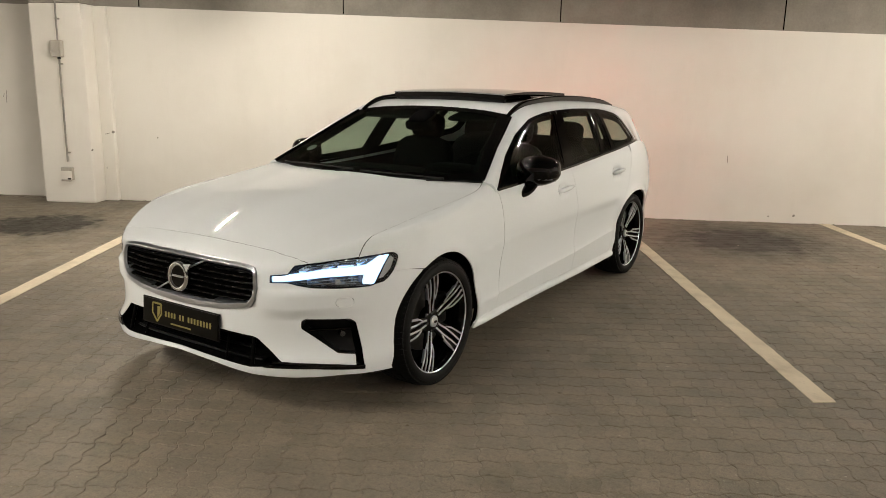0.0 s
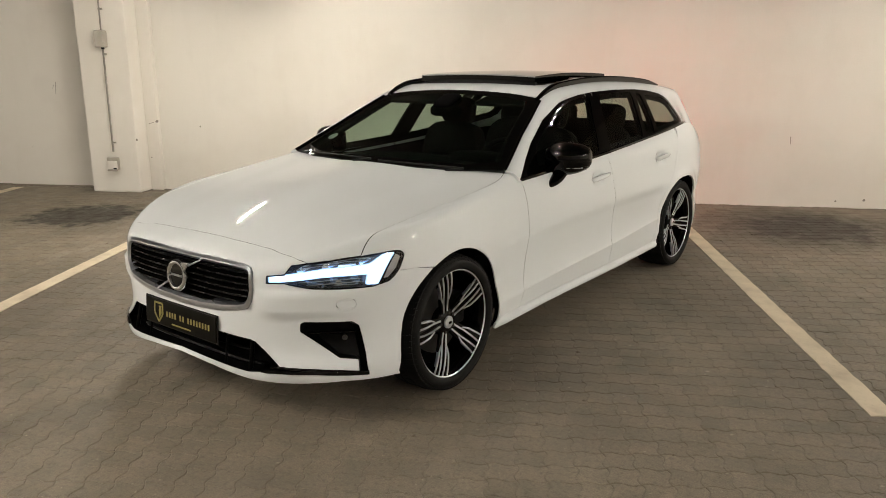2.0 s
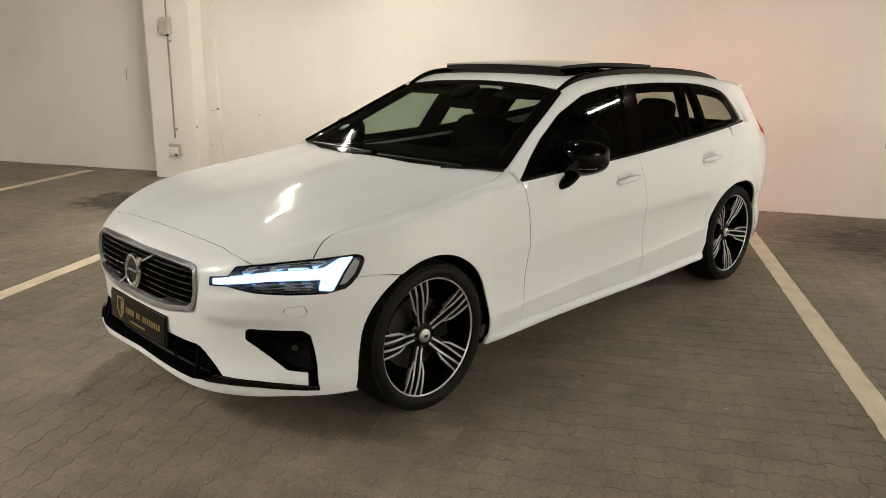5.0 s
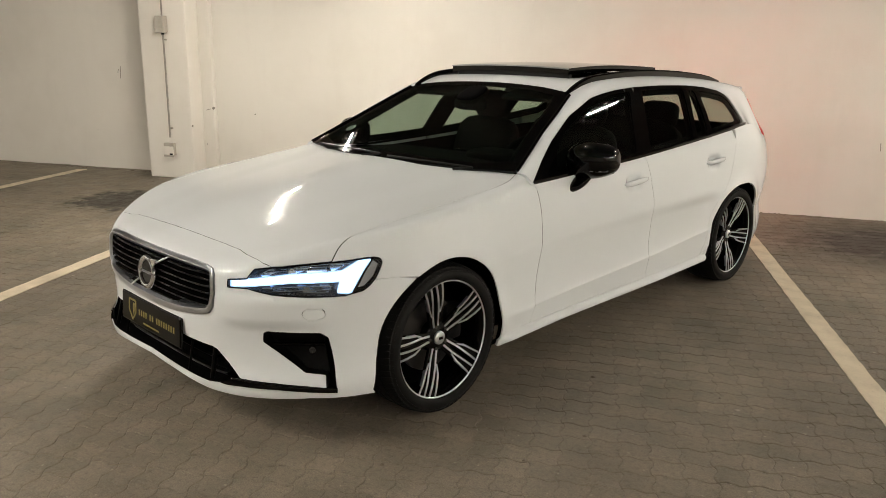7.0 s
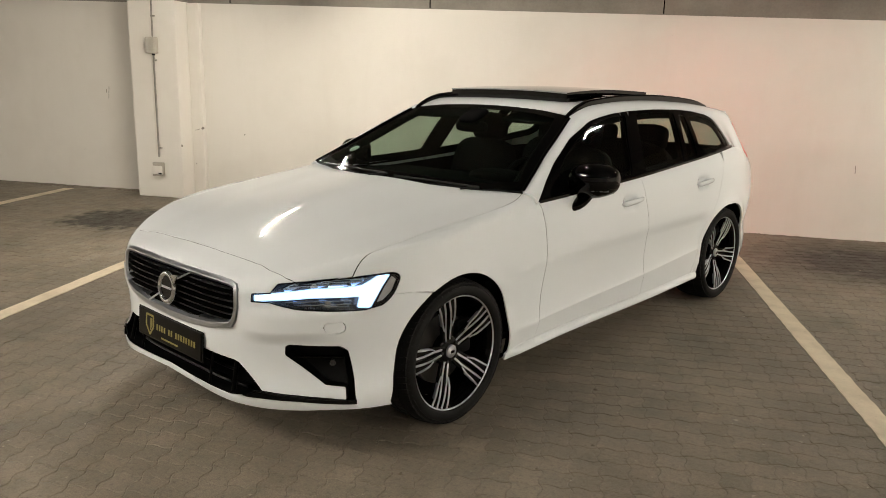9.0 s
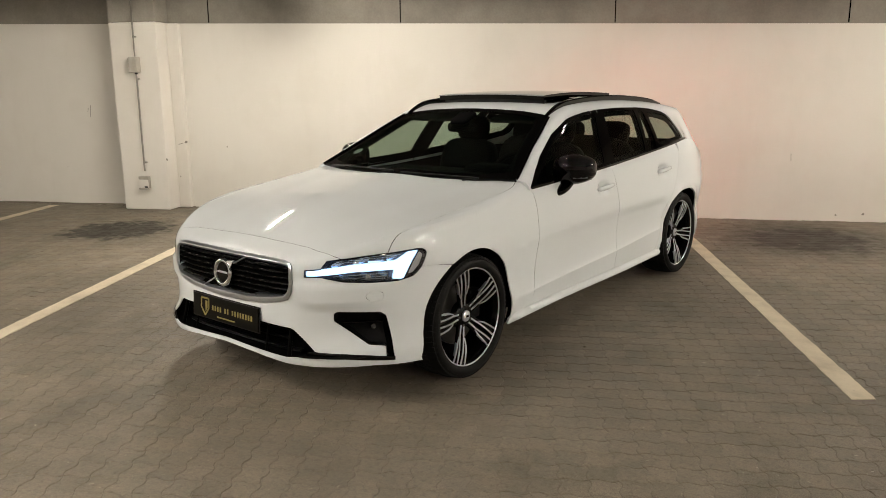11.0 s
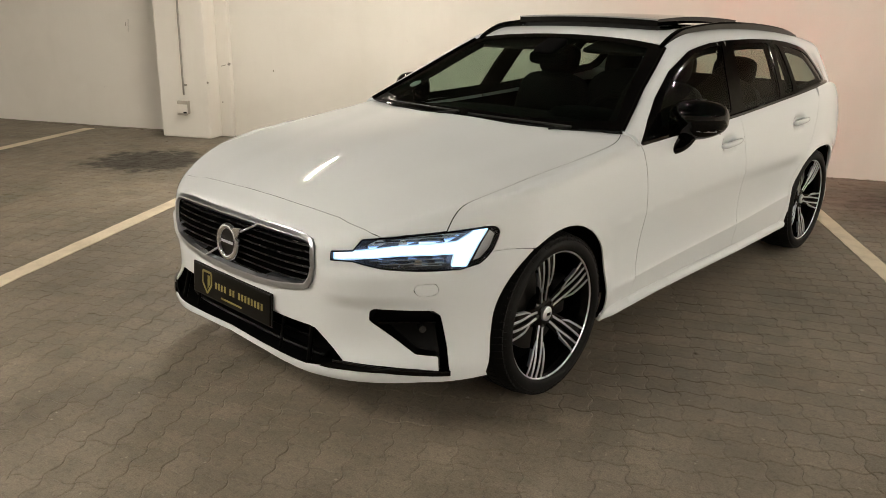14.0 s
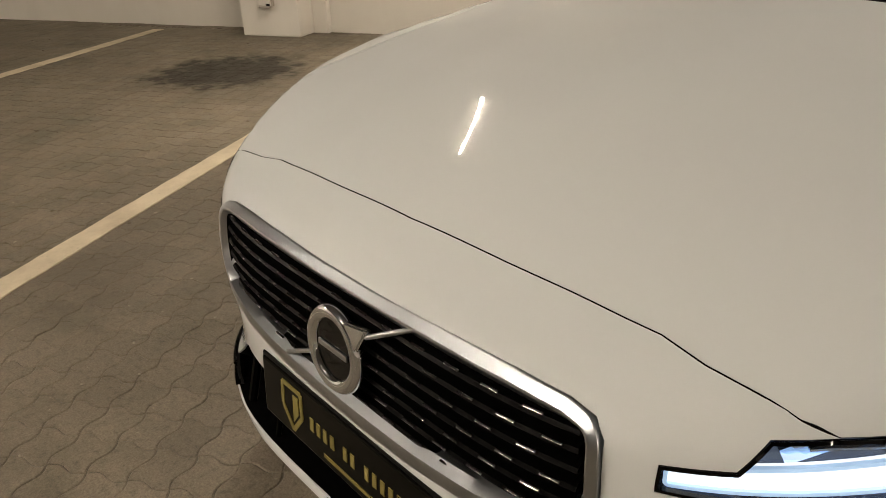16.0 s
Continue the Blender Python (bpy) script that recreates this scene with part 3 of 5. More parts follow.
def skin_normals(skin, p):
    e = 1e-3
    g = np.stack([skin(p[:, 0] + dx, p[:, 1] + dy, p[:, 2] + dz) - skin(p[:, 0] - dx, p[:, 1] - dy, p[:, 2] - dz) for dx, dy, dz in ((e, 0, 0), (0, e, 0), (0, 0, e))], 1)
    return g / np.linalg.norm(g, axis=1)[:, None]


def rounded(poly, r, n=4):
    """Rounds the corners of a flat outline."""
    poly, out = np.asarray(poly, float), []
    for i in range(len(poly)):
        p, a, b = poly[i], poly[i - 1], poly[(i + 1) % len(poly)]
        la, lb = np.linalg.norm(a - p), np.linalg.norm(b - p)
        if np.dot(a - p, b - p) / (la * lb) < -0.97:
            out.append(p)
            continue
        ra, rb = min(r, la * 0.45), min(r, lb * 0.45)
        s, e = p + (a - p) / la * ra, p + (b - p) / lb * rb
        for k in range(n + 1):
            t = k / n
            out.append(s * (1 - t) ** 2 + 2 * p * t * (1 - t) + e * t * t)
    return np.array(out)


def dense(poly, step):
    out = []
    for a, b in zip(poly, np.roll(poly, -1, 0)):
        n = max(1, int(math.ceil(np.linalg.norm(b - a) / step)))
        out += [a + (b - a) * k / n for k in range(n)]
    return np.array(out)


def area(poly):
    x, y = poly[:, 0], poly[:, 1]
    return 0.5 * np.sum(x * np.roll(y, -1) - np.roll(x, -1) * y)


def shrunk(poly, d):
    """A flat outline drawn in by d (out, for a negative d)."""
    if area(poly) < 0:
        poly = poly[::-1]
    t = np.roll(poly, -1, 0) - np.roll(poly, 1, 0)
    t /= np.linalg.norm(t, axis=1)[:, None] + 1e-12
    return poly + np.stack([-t[:, 1], t[:, 0]], 1) * d


def within(poly, q):
    x, y, inside = q[:, 0], q[:, 1], np.zeros(len(q), bool)
    for (ax, ay), (bx, by) in zip(poly, np.roll(poly, -1, 0)):
        cross = (ay > y) != (by > y)
        with np.errstate(divide="ignore", invalid="ignore"):
            inside ^= cross & (x < (bx - ax) * (y - ay) / (by - ay) + ax)
    return inside


def nearest(poly, q):
    d = np.full(len(q), 9.0)
    for a, b in zip(poly, np.roll(poly, -1, 0)):
        ab = b - a
        t = np.clip(((q - a) @ ab) / (ab @ ab + 1e-12), 0, 1)
        d = np.minimum(d, np.linalg.norm(q - a - t[:, None] * ab, axis=1))
    return d


def cut(outline, holes, to_skin, skin, grid=0.025, gap=0.002, depth=0.02, lift=0.0, lines=()):
    """Verts, faces and normals of a panel: the skin within an outline, less its holes, with a rim turned inwards."""
    rings = [dense(shrunk(outline, gap), grid * 0.6)] + [dense(shrunk(h, -gap), grid * 0.6) for h in holes]
    lo, hi = rings[0].min(0), rings[0].max(0)
    gx, gy = np.meshgrid(np.arange(lo[0], hi[0], grid), np.arange(lo[1], hi[1], grid))
    q = np.stack([gx.ravel(), gy.ravel()], 1)
    keep = within(rings[0], q)
    for h in rings[1:]:
        keep &= ~within(h, q)
    q = q[keep]
    for r in rings:
        q = q[nearest(r, q) > grid * 0.45]
    pts, edges = [], []
    for way in lines:
        way = along(way, grid * 0.7)
        way = way[within(rings[0], way)]
        way = way[nearest(rings[0], way) > grid * 0.25]
        if len(way) > 1:
            q = q[nearest(np.concatenate([way, way[::-1]]), q) > grid * 0.45]
            n0 = len(pts)
            pts += list(way)
            edges += [(n0 + i, n0 + i + 1) for i in range(len(way) - 1)]
    for r in rings:
        n0 = len(pts)
        pts += list(r)
        edges += [(n0 + i, n0 + (i + 1) % len(r)) for i in range(len(r))]
    pts += list(q)
    v2, _, tri, _, _, _ = delaunay([Vector(p) for p in pts], edges, [], 0, 1e-6)
    v2 = np.array([tuple(v) for v in v2])
    tri = np.array([f for f in tri if len(f) == 3])
    mid = v2[tri].mean(1)
    ok = within(rings[0], mid)
    for h in rings[1:]:
        ok &= ~within(h, mid)
    tri = tri[ok]
    v3 = to_skin(v2)
    nm = skin_normals(skin, v3)
    v3 = v3 + nm * lift
    fn = np.cross(v3[tri[:, 1]] - v3[tri[:, 0]], v3[tri[:, 2]] - v3[tri[:, 0]])
    flip = (fn * nm[tri[:, 0]]).sum(1) < 0
    tri[flip] = tri[flip][:, ::-1]
    uses = {}
    for f in tri.tolist():
        for a, b in ((f[0], f[1]), (f[1], f[2]), (f[2], f[0])):
            uses[(a, b)] = 1
    border = [(a, b) for a, b in uses if (b, a) not in uses]
    verts, faces, norms = list(v3), tri.tolist(), list(nm)
    for a, b in border:
        n0 = len(verts)
        d = v3[b] - v3[a]
        side = np.cross(d, nm[a])
        side /= np.linalg.norm(side) + 1e-12
        verts += [v3[a], v3[b], v3[b] - nm[b] * depth, v3[a] - nm[a] * depth]
        faces.append([n0 + 1, n0, n0 + 3, n0 + 2])
        norms += [nm[a] * 0.3 + side, nm[b] * 0.3 + side, side, side]
    return np.array(verts), faces, np.array(norms)


def skin_mesh(name, made, mat, flip=False):
    v, f, n = made
    if flip:
        v, n, f = v * (-1, 1, 1), n * (-1, 1, 1), [g[::-1] for g in f]
    me = bpy.data.meshes.new(name)
    me.from_pydata(v.tolist(), [], f)
    me.materials.append(mat)
    for p in me.polygons:
        p.use_smooth = True
    n = n / (np.linalg.norm(n, axis=1)[:, None] + 1e-12)
    me.normals_split_custom_set_from_vertices(n.tolist())
    return me


def panels(name, made, mat, parent, label=""):
    """The panel on the car's left and its mirror image on the right."""
    return [part(name, skin_mesh(name, made, mat, f), None, parent, label) for f in (False, True)]


def both(half):
    """A closed outline from its left half, which begins and ends on the centre line."""
    half = np.asarray(half, float)
    return np.concatenate([half, (half * (-1, 1))[::-1][1:-1]])


def arc(cy, r, a0, a1, n=22):
    """Points of a wheel arch, angles from the rear, upwards."""
    pts = []
    for i in range(n + 1):
        a = a0 + (a1 - a0) * i / n
        below = max(0.0, a - 172, 6 - a)
        r_ = r * (1 + 0.03 * min(1.0, max(0.0, (60 - a) / 40))) if cy < 1 else r
        back = min(1.0, max(0.0, (a - 95) / 45)) if cy > 1 else 0.0
        q = r_ * (1 + 0.17 * back) * (1 + (0.0 if cy > 1 and a > 90 else 1.0) * (0.0050 if a > 90 else 0.0028) * below)
        pts.append((cy + q * math.cos(radians(a)), 0.336 + q * math.sin(radians(a))))
    return pts


# ---- the car ----
car = tagged(new("estate_car"), "white estate car with gloss black trim and lit headlamps", "car")

# outlines on the nose, as (turn, height)
LAMP = tz((0.384, 0.650), (0.385, 0.684), (0.440, 0.692), (0.459, 0.728), (0.505, 0.736), (0.60, 0.744), (0.70, 0.752), (0.772, 0.757), (0.790, 0.7562), (0.803, 0.7522), (0.811, 0.745), (0.8145, 0.734), (0.811, 0.718), (0.803, 0.694), (0.794, 0.671), (0.776, 0.645), (0.757, 0.628), (0.704, 0.614), (0.60, 0.619), (0.509, 0.628), (0.470, 0.640), (0.440, 0.651))
GRILLE_HALF = [(0, 0.726), (0.15, 0.725), (0.25, 0.7225), (0.306, 0.7185), (0.331, 0.711), (0.341, 0.693), (0.343, 0.62), (0.335, 0.565), (0.320, 0.536), (0.29, 0.525), (0.22, 0.507), (0.11, 0.492), (0, 0.487)]
GRILLE = both([(1.3 * t, z) for t, z in GRILLE_HALF])
INTAKE = both([(1.3 * t, z) for t, z in [(0, 0.402), (0.20, 0.402), (0.318, 0.396), (0.336, 0.388), (0.420, 0.296), (0.402, 0.277), (0.315, 0.259), (0.2, 0.268), (0, 0.278)]])
FOG = tz((0.479, 0.441), (0.481, 0.477), (0.491, 0.486), (0.635, 0.473), (0.655, 0.453), (0.676, 0.335), (0.686, 0.254), (0.658, 0.262), (0.654, 0.314), (0.596, 0.325))

JUNCTION = tz((0.665, 0.749))


def along(pts, step):
    """An open flat line with more points on it."""
    pts, out = np.asarray(pts, float), []
    for a, b in zip(pts, pts[1:]):
        n = max(1, int(math.ceil(np.linalg.norm(b - a) / step)))
        out += [a + (b - a) * k / n for k in range(n)]
    return np.array(out + [pts[-1]])


LAMP_INNER = front_round(along(np.concatenate([LAMP[[4, 5]], JUNCTION]), 0.012))
LAMP_OUTER = front_round(along(np.concatenate([JUNCTION, LAMP[[6, 7, 8, 9, 10, 11, 12, 13]]]), 0.012))
LAMP_EDGE = [tuple(p[:2]) for p in LAMP_INNER]

# bonnet
bonnet_side = [(0.783, -0.49), (0.792, -0.40), (0.806, -0.20), (0.820, 0.06), (0.836, 0.34), (0.826, 0.48), (0.79, 0.575)]
bonnet_curve = curve(*[(y, x) for x, y in [LAMP_EDGE[-1], *bonnet_side[1:]]])
bonnet_flank = [(float(bonnet_curve(y)), float(y)) for y in np.linspace(LAMP_EDGE[-1][1], bonnet_side[-1][1], 44)]
bonnet_half = [(0, -0.709), (0.2, -0.702), (0.31, -0.696), (0.397, -0.693), (0.446, -0.690), (0.51, -0.698), (0.586, -0.699), (0.621, -0.698), *LAMP_EDGE, *bonnet_flank[1:], (0.70, 0.572), (0.545, 0.50), (0.28, 0.446), (0, 0.432)]
part("bonnet", skin_mesh("bonnet", cut(both(bonnet_half), [], top_round, lower_skin, 0.022, 0.0009, 0.025), PAINT), None, car)



def gap_seal(points, parent, deep=0.0016, wide=0.004):
    """A near-black strip down in the shut line between two panels, standing for its shade."""
    points = np.asarray(points, float)
    for s in (1, -1):
        nn = skin_normals(lower_skin, points) * (s, 1, 1)
        p = points * (s, 1, 1) - nn * deep
        part("shut_line_seal", sweep(p, [(-wide, 0.0), (wide, 0.0), (wide, -0.003), (-wide, -0.003)], nn), VOID, parent)


gap_seal(top_round(along(bonnet_half[:9], 0.02)), car)
gap_seal(top_round(np.array(bonnet_flank)), car)
seam_top, seam_arch = (0.853, -0.33, 0.675), side_at(-0.178, 0.651)
bumper_half = [(0, 0.786)]
for x, y in along(bonnet_half[:8], 0.02)[1:]:
    bumper_half.append(tuple(front_flat(top_round(np.array([(x, y)])))[0]))
bumper_half[0] = tuple(front_flat(top_round(np.array([(0.0, -0.709)])))[0])
inner = [tuple(p) for p in LAMP[[4, 3, 2, 1, 0, 21, 20, 19, 18, 17, 16]]]
bumper_half += inner
bumper_half.append(tuple(tz((0.793, 0.668))[0]))
bumper_half += [tuple(p) for p in front_flat([side_at(-0.27, 0.667), side_at(-0.186, 0.652)])]
for p in arc(0, 0.362, 121, 196, 14)[1:]:
    bumper_half.append(tuple(front_flat(side_at(*p))[0]))
bumper_half += [(1.3 * 0.79, 0.203), (1.3 * 0.70, 0.216), (1.3 * 0.62, 0.226), (1.3 * 0.43, 0.224), (1.3 * 0.318, 0.226), (1.3 * 0.17, 0.246), (0, 0.256)]
LID = rounded(tz((0.595, 0.575), (0.645, 0.573), (0.651, 0.544), (0.638, 0.531), (0.604, 0.529), (0.587, 0.552)), 0.014)
bumper_made = cut(both(bumper_half), [GRILLE, INTAKE, rounded(FOG, 0.007), rounded(FOG, 0.007) * (-1, 1), LID, LID * (-1, 1)], front_round, lower_skin, 0.016, 0.0009, 0.012)
part("front_bumper", skin_mesh("front_bumper", bumper_made, PAINT), None, car)


def front_strip(name, outline, lift, mat, parent, depth=0.012, label="", grid=0.012):
    return part(name, skin_mesh(name, cut(outline, [], front_round, lower_skin, grid, 0.0, depth, lift), mat), None, parent, label)


def push(verts, dist):
    """Skin points moved inwards (below nought) or outwards."""
    verts = np.asarray(verts, float)
    return verts + skin_normals(lower_skin, verts) * dist


def recess(outline, depth, mat, name, parent, label="", shrink=0.012, grid=0.02):
    """A tub sunk behind an opening: side walls and a floor."""
    ring = dense(outline if area(outline) > 0 else outline[::-1], 0.012)
    inner_ring = shrunk(ring, shrink)
    a, b = push(front_round(ring), -0.004), push(front_round(inner_ring), -depth)
    n = len(ring)
    v, f, nn = cut(inner_ring, [], front_round, lower_skin, grid, 0.0, 0.001, -depth)
    verts = np.concatenate([a, b, v])
    faces = [(i, (i + 1) % n, n + (i + 1) % n, n + i) for i in range(n)] + [tuple(k + 2 * n for k in g) for g in f]
    return smooth(part(name, (verts, faces), mat, parent, label))


# grille: silver surround, dark tub, slats, badge
grille = new("grille")
grille.parent = car
ring = dense(rounded(GRILLE if area(GRILLE) > 0 else GRILLE[::-1], 0.014), 0.012)
at = front_round(ring)
lower = np.clip((0.60 - at[:, 2]) / 0.12, 0, 1)
rings = []
for inset, out in ((-0.0005, -0.015), (-0.0005, 0.0035), (0.001, 0.005), (0.0125, 0.0055), (0.0150, 0.0040), (0.0205, -0.010), (0.0225, -0.035)):
    grow = 0.95 + 0.95 * lower if inset > 0.004 else 1 + 0 * lower
    q = shrunk(ring, inset)
    q = ring + (q - ring) * grow[:, None]
    p = front_round(q)
    proud = 0.004 * np.clip(np.abs(q[:, 0]) / 0.45, 0, 1) ** 3 if out > -0.01 else 0 * q[:, 0]
    rings.append(p + skin_normals(lower_skin, p) * out + np.stack([0 * proud, -proud, 0 * proud], 1))
k = len(ring)
sv = np.concatenate(rings)
sf = [(l * k + i, l * k + (i + 1) % k, (l + 1) * k + (i + 1) % k, (l + 1) * k + i) for l in range(len(rings) - 1) for i in range(k)]
smooth(part("surround", (sv, sf), SILVER, grille, "satin silver grille surround"), 24)
recess(shrunk(ring, 0.020), 0.05, VOID, "grille_back", grille, shrink=0.004)


def grille_span(z):
    """Half the clear width of the grille at a height, as a turn."""
    e, zs = shrunk(dense(GRILLE if area(GRILLE) > 0 else GRILLE[::-1], 0.005), 0.026), []
    right = e[e[:, 0] > 0]
    near = right[np.abs(right[:, 1] - z) < 0.006]
    return near[:, 0].max() if len(near) else 0.0


STUD = bpy.data.meshes.new("slat_stud")
stud_bm = box((0.028, 0.004, 0.0030), (0, 0, 0), 0.0012, 2)
stud_bm.to_mesh(STUD)
stud_bm.free()
for row, z in enumerate(np.arange(0.531, 0.705, 0.0272)):
    half = grille_span(z)
    if half < 0.1:
        continue
    s = np.linspace(-half, half, 60)
    p = front_round(np.stack([s, 0 * s + z], 1))
    p = p + skin_normals(lower_skin, p) * -0.016 + np.stack([0 * s, -0.004 * (np.abs(s) / 0.45) ** 3, 0 * s], 1)
    up = np.tile([0, -0.25, 1.0], (len(p), 1))
    slat = part("grille_slat", sweep(p, [(-0.022, 0.0035), (0.004, 0.0042), (0.009, 0.0), (0.004, -0.0042), (-0.022, -0.0035)], up), SLAT_BLACK, grille)
    smooth(slat)
    # short upright studs between the slats
    for t in np.arange(-half + 0.03 + (0.031 if row % 2 else 0), half - 0.02, 0.062):
        c = front_round(np.array([[t, z]]))[0]
        stud = part("slat_stud", STUD, STUD_METAL, slat)
        stud.location = c + skin_normals(lower_skin, c[None])[0] * -0.008 + np.array((0, -0.004 * (abs(t) / 0.45) ** 3, 0.002))
        stud.rotation_euler = (0.5, 0, 3.4 * t ** 3)

# round badge with its diagonal bar
badge = new("badge")
badge.parent = grille
NOSE = front_at(0.0, 0.615)
tilt = Matrix.Translation(NOSE + np.array((0, -0.004, 0))) @ pose(0, 0, 0, 84, 0, 0)


def torus(r, a, b, seg=56, k=12):
    v, f = [], []
    for i in range(seg):
        t = 2 * math.pi * i / seg
        for j in range(k):
            u = 2 * math.pi * j / k
            rr = r + a * math.cos(u)
            v.append((rr * math.cos(t), rr * math.sin(t), b * math.sin(u)))
    for i in range(seg):
        for j in range(k):
            f.append((i * k + j, (i + 1) % seg * k + j, (i + 1) % seg * k + (j + 1) % k, i * k + (j + 1) % k))
    return v, f


smooth(part("badge_ring", torus(0.060, 0.0125, 0.011), CHROME, badge, "chrome ring", tilt))
disc = bmesh.new()
bmesh.ops.create_cone(disc, cap_ends=True, segments=48, radius1=0.052, radius2=0.052, depth=0.006)
part("badge_disc", disc, GLOSS_BLACK, badge, "", tilt)
part("badge_lettering", box((0.078, 0.010, 0.003), (0, 0, 0.0045), 0.001), SILVER, badge, "silver lettering bar", tilt)
tip = bmesh.new()
tv = [tip.verts.new(p) for p in ((0.020, 0.060, 0.009), (0.064, 0.022, 0.009), (0.090, 0.070, 0.006), (0.020, 0.060, -0.006), (0.064, 0.022, -0.006), (0.090, 0.070, -0.006))]
for f in ((0, 1, 2), (5, 4, 3), (0, 3, 4, 1), (1, 4, 5, 2), (2, 5, 3, 0)):
    tip.faces.new([tv[i] for i in f])
bmesh.ops.bevel(tip, geom=tip.edges[:], offset=0.003, segments=2, affect="EDGES")
smooth(part("badge_arrow", tip, CHROME, badge, "", tilt))
for a, b in (((0.078, 0.055), (0.168, 0.1005)), ((-0.066, -0.036), (-0.168, -0.092))):
    pts = [front_round(np.array([[x, 0.615 + z]]))[0] + (0, -0.002, 0) for x, z in (a, b)]
    smooth(part("badge_bar", rod(pts[0], pts[1], 0.0042, 10), SILVER, badge))

# lower intake, fog openings, blade
intake = new("lower_intake")
intake.parent = car
recess(INTAKE, 0.10, VOID, "intake_tub", intake, "", 0.01)
for z in (0.300, 0.335, 0.368):
    w = 0.44 if z < 0.33 else 0.36
    s = np.linspace(-w, w, 40)
    p = front_round(np.stack([s, 0 * s + z], 1))
    p = p + skin_normals(lower_skin, p) * -0.075
    smooth(part("intake_slat", sweep(p, [(-0.02, 0.005), (0.006, 0.006), (0.010, 0), (0.006, -0.006), (-0.02, -0.005)]), SLAT_BLACK, intake))
for s in (-1, 1):
    for t, w in ((0.315, 0.010), (0.21, 0.006)):
        a, b = push(front_round(np.array([[s * 1.3 * t, 0.385], [s * 1.3 * t, 0.268]])), -0.02)
        smooth(part("intake_fin", rod(a, b, w, 8), SLAT_BLACK, intake))
    fog = new("fog_opening")
    fog.parent = car
    recess(rounded(FOG, 0.007) * (s, 1), 0.055, DEEP_BLACK, "fog_tub", fog, "gloss black corner opening", 0.016)
    a = push(front_round(np.array([[s * 1.3 * 0.50, 0.425], [s * 1.3 * 0.648, 0.420]])), -0.03)
    smooth(part("fog_vane", rod(a[0], a[1], 0.007, 10), GLOSS_BLACK, fog))
    c = push(front_round(np.array([[s * 1.3 * 0.612, 0.404]])), -0.022)[0]
    n = skin_normals(lower_skin, push(np.array([c]), 0.02))[0]
    smooth(part("parking_sensor", rod(c - n * 0.03, c + n * 0.012, 0.0125, 20), material_once("sensor_grey", (0.012, 0.012, 0.012), 0.25), fog))
    blade = tz((0.415, 0.297), (0.525, 0.289), (0.60, 0.279), (0.655, 0.268), (0.686, 0.262), (0.686, 0.244), (0.60, 0.256), (0.525, 0.266), (0.43, 0.268), (0.38, 0.266), (0.36, 0.268)) * (s, 1)
    front_strip("blade", blade, 0.004, GLOSS_BLACK, fog, 0.02, "gloss black air blade")
    run = np.linspace(0, 1, 24)
    p = front_round(np.stack([s * 1.3 * (0.395 + 0.288 * run), 0.2915 - 0.030 * run ** 1.3], 1))
    p = p + skin_normals(lower_skin, p) * 0.005
    smooth(part("blade_edge", sweep(p, [(0.0045 * math.cos(k_ * math.pi / 4), 0.0045 * math.sin(k_ * math.pi / 4)) for k_ in range(8)]), EDGE_BLACK, fog, "polished upper edge of the blade"), 80)
    # washer lid
    part("washer_lid", skin_mesh("washer_lid", cut(LID * (s, 1), [], front_round, lower_skin, 0.01, 0.0012, 0.01, 0.0008), PAINT), None, car)

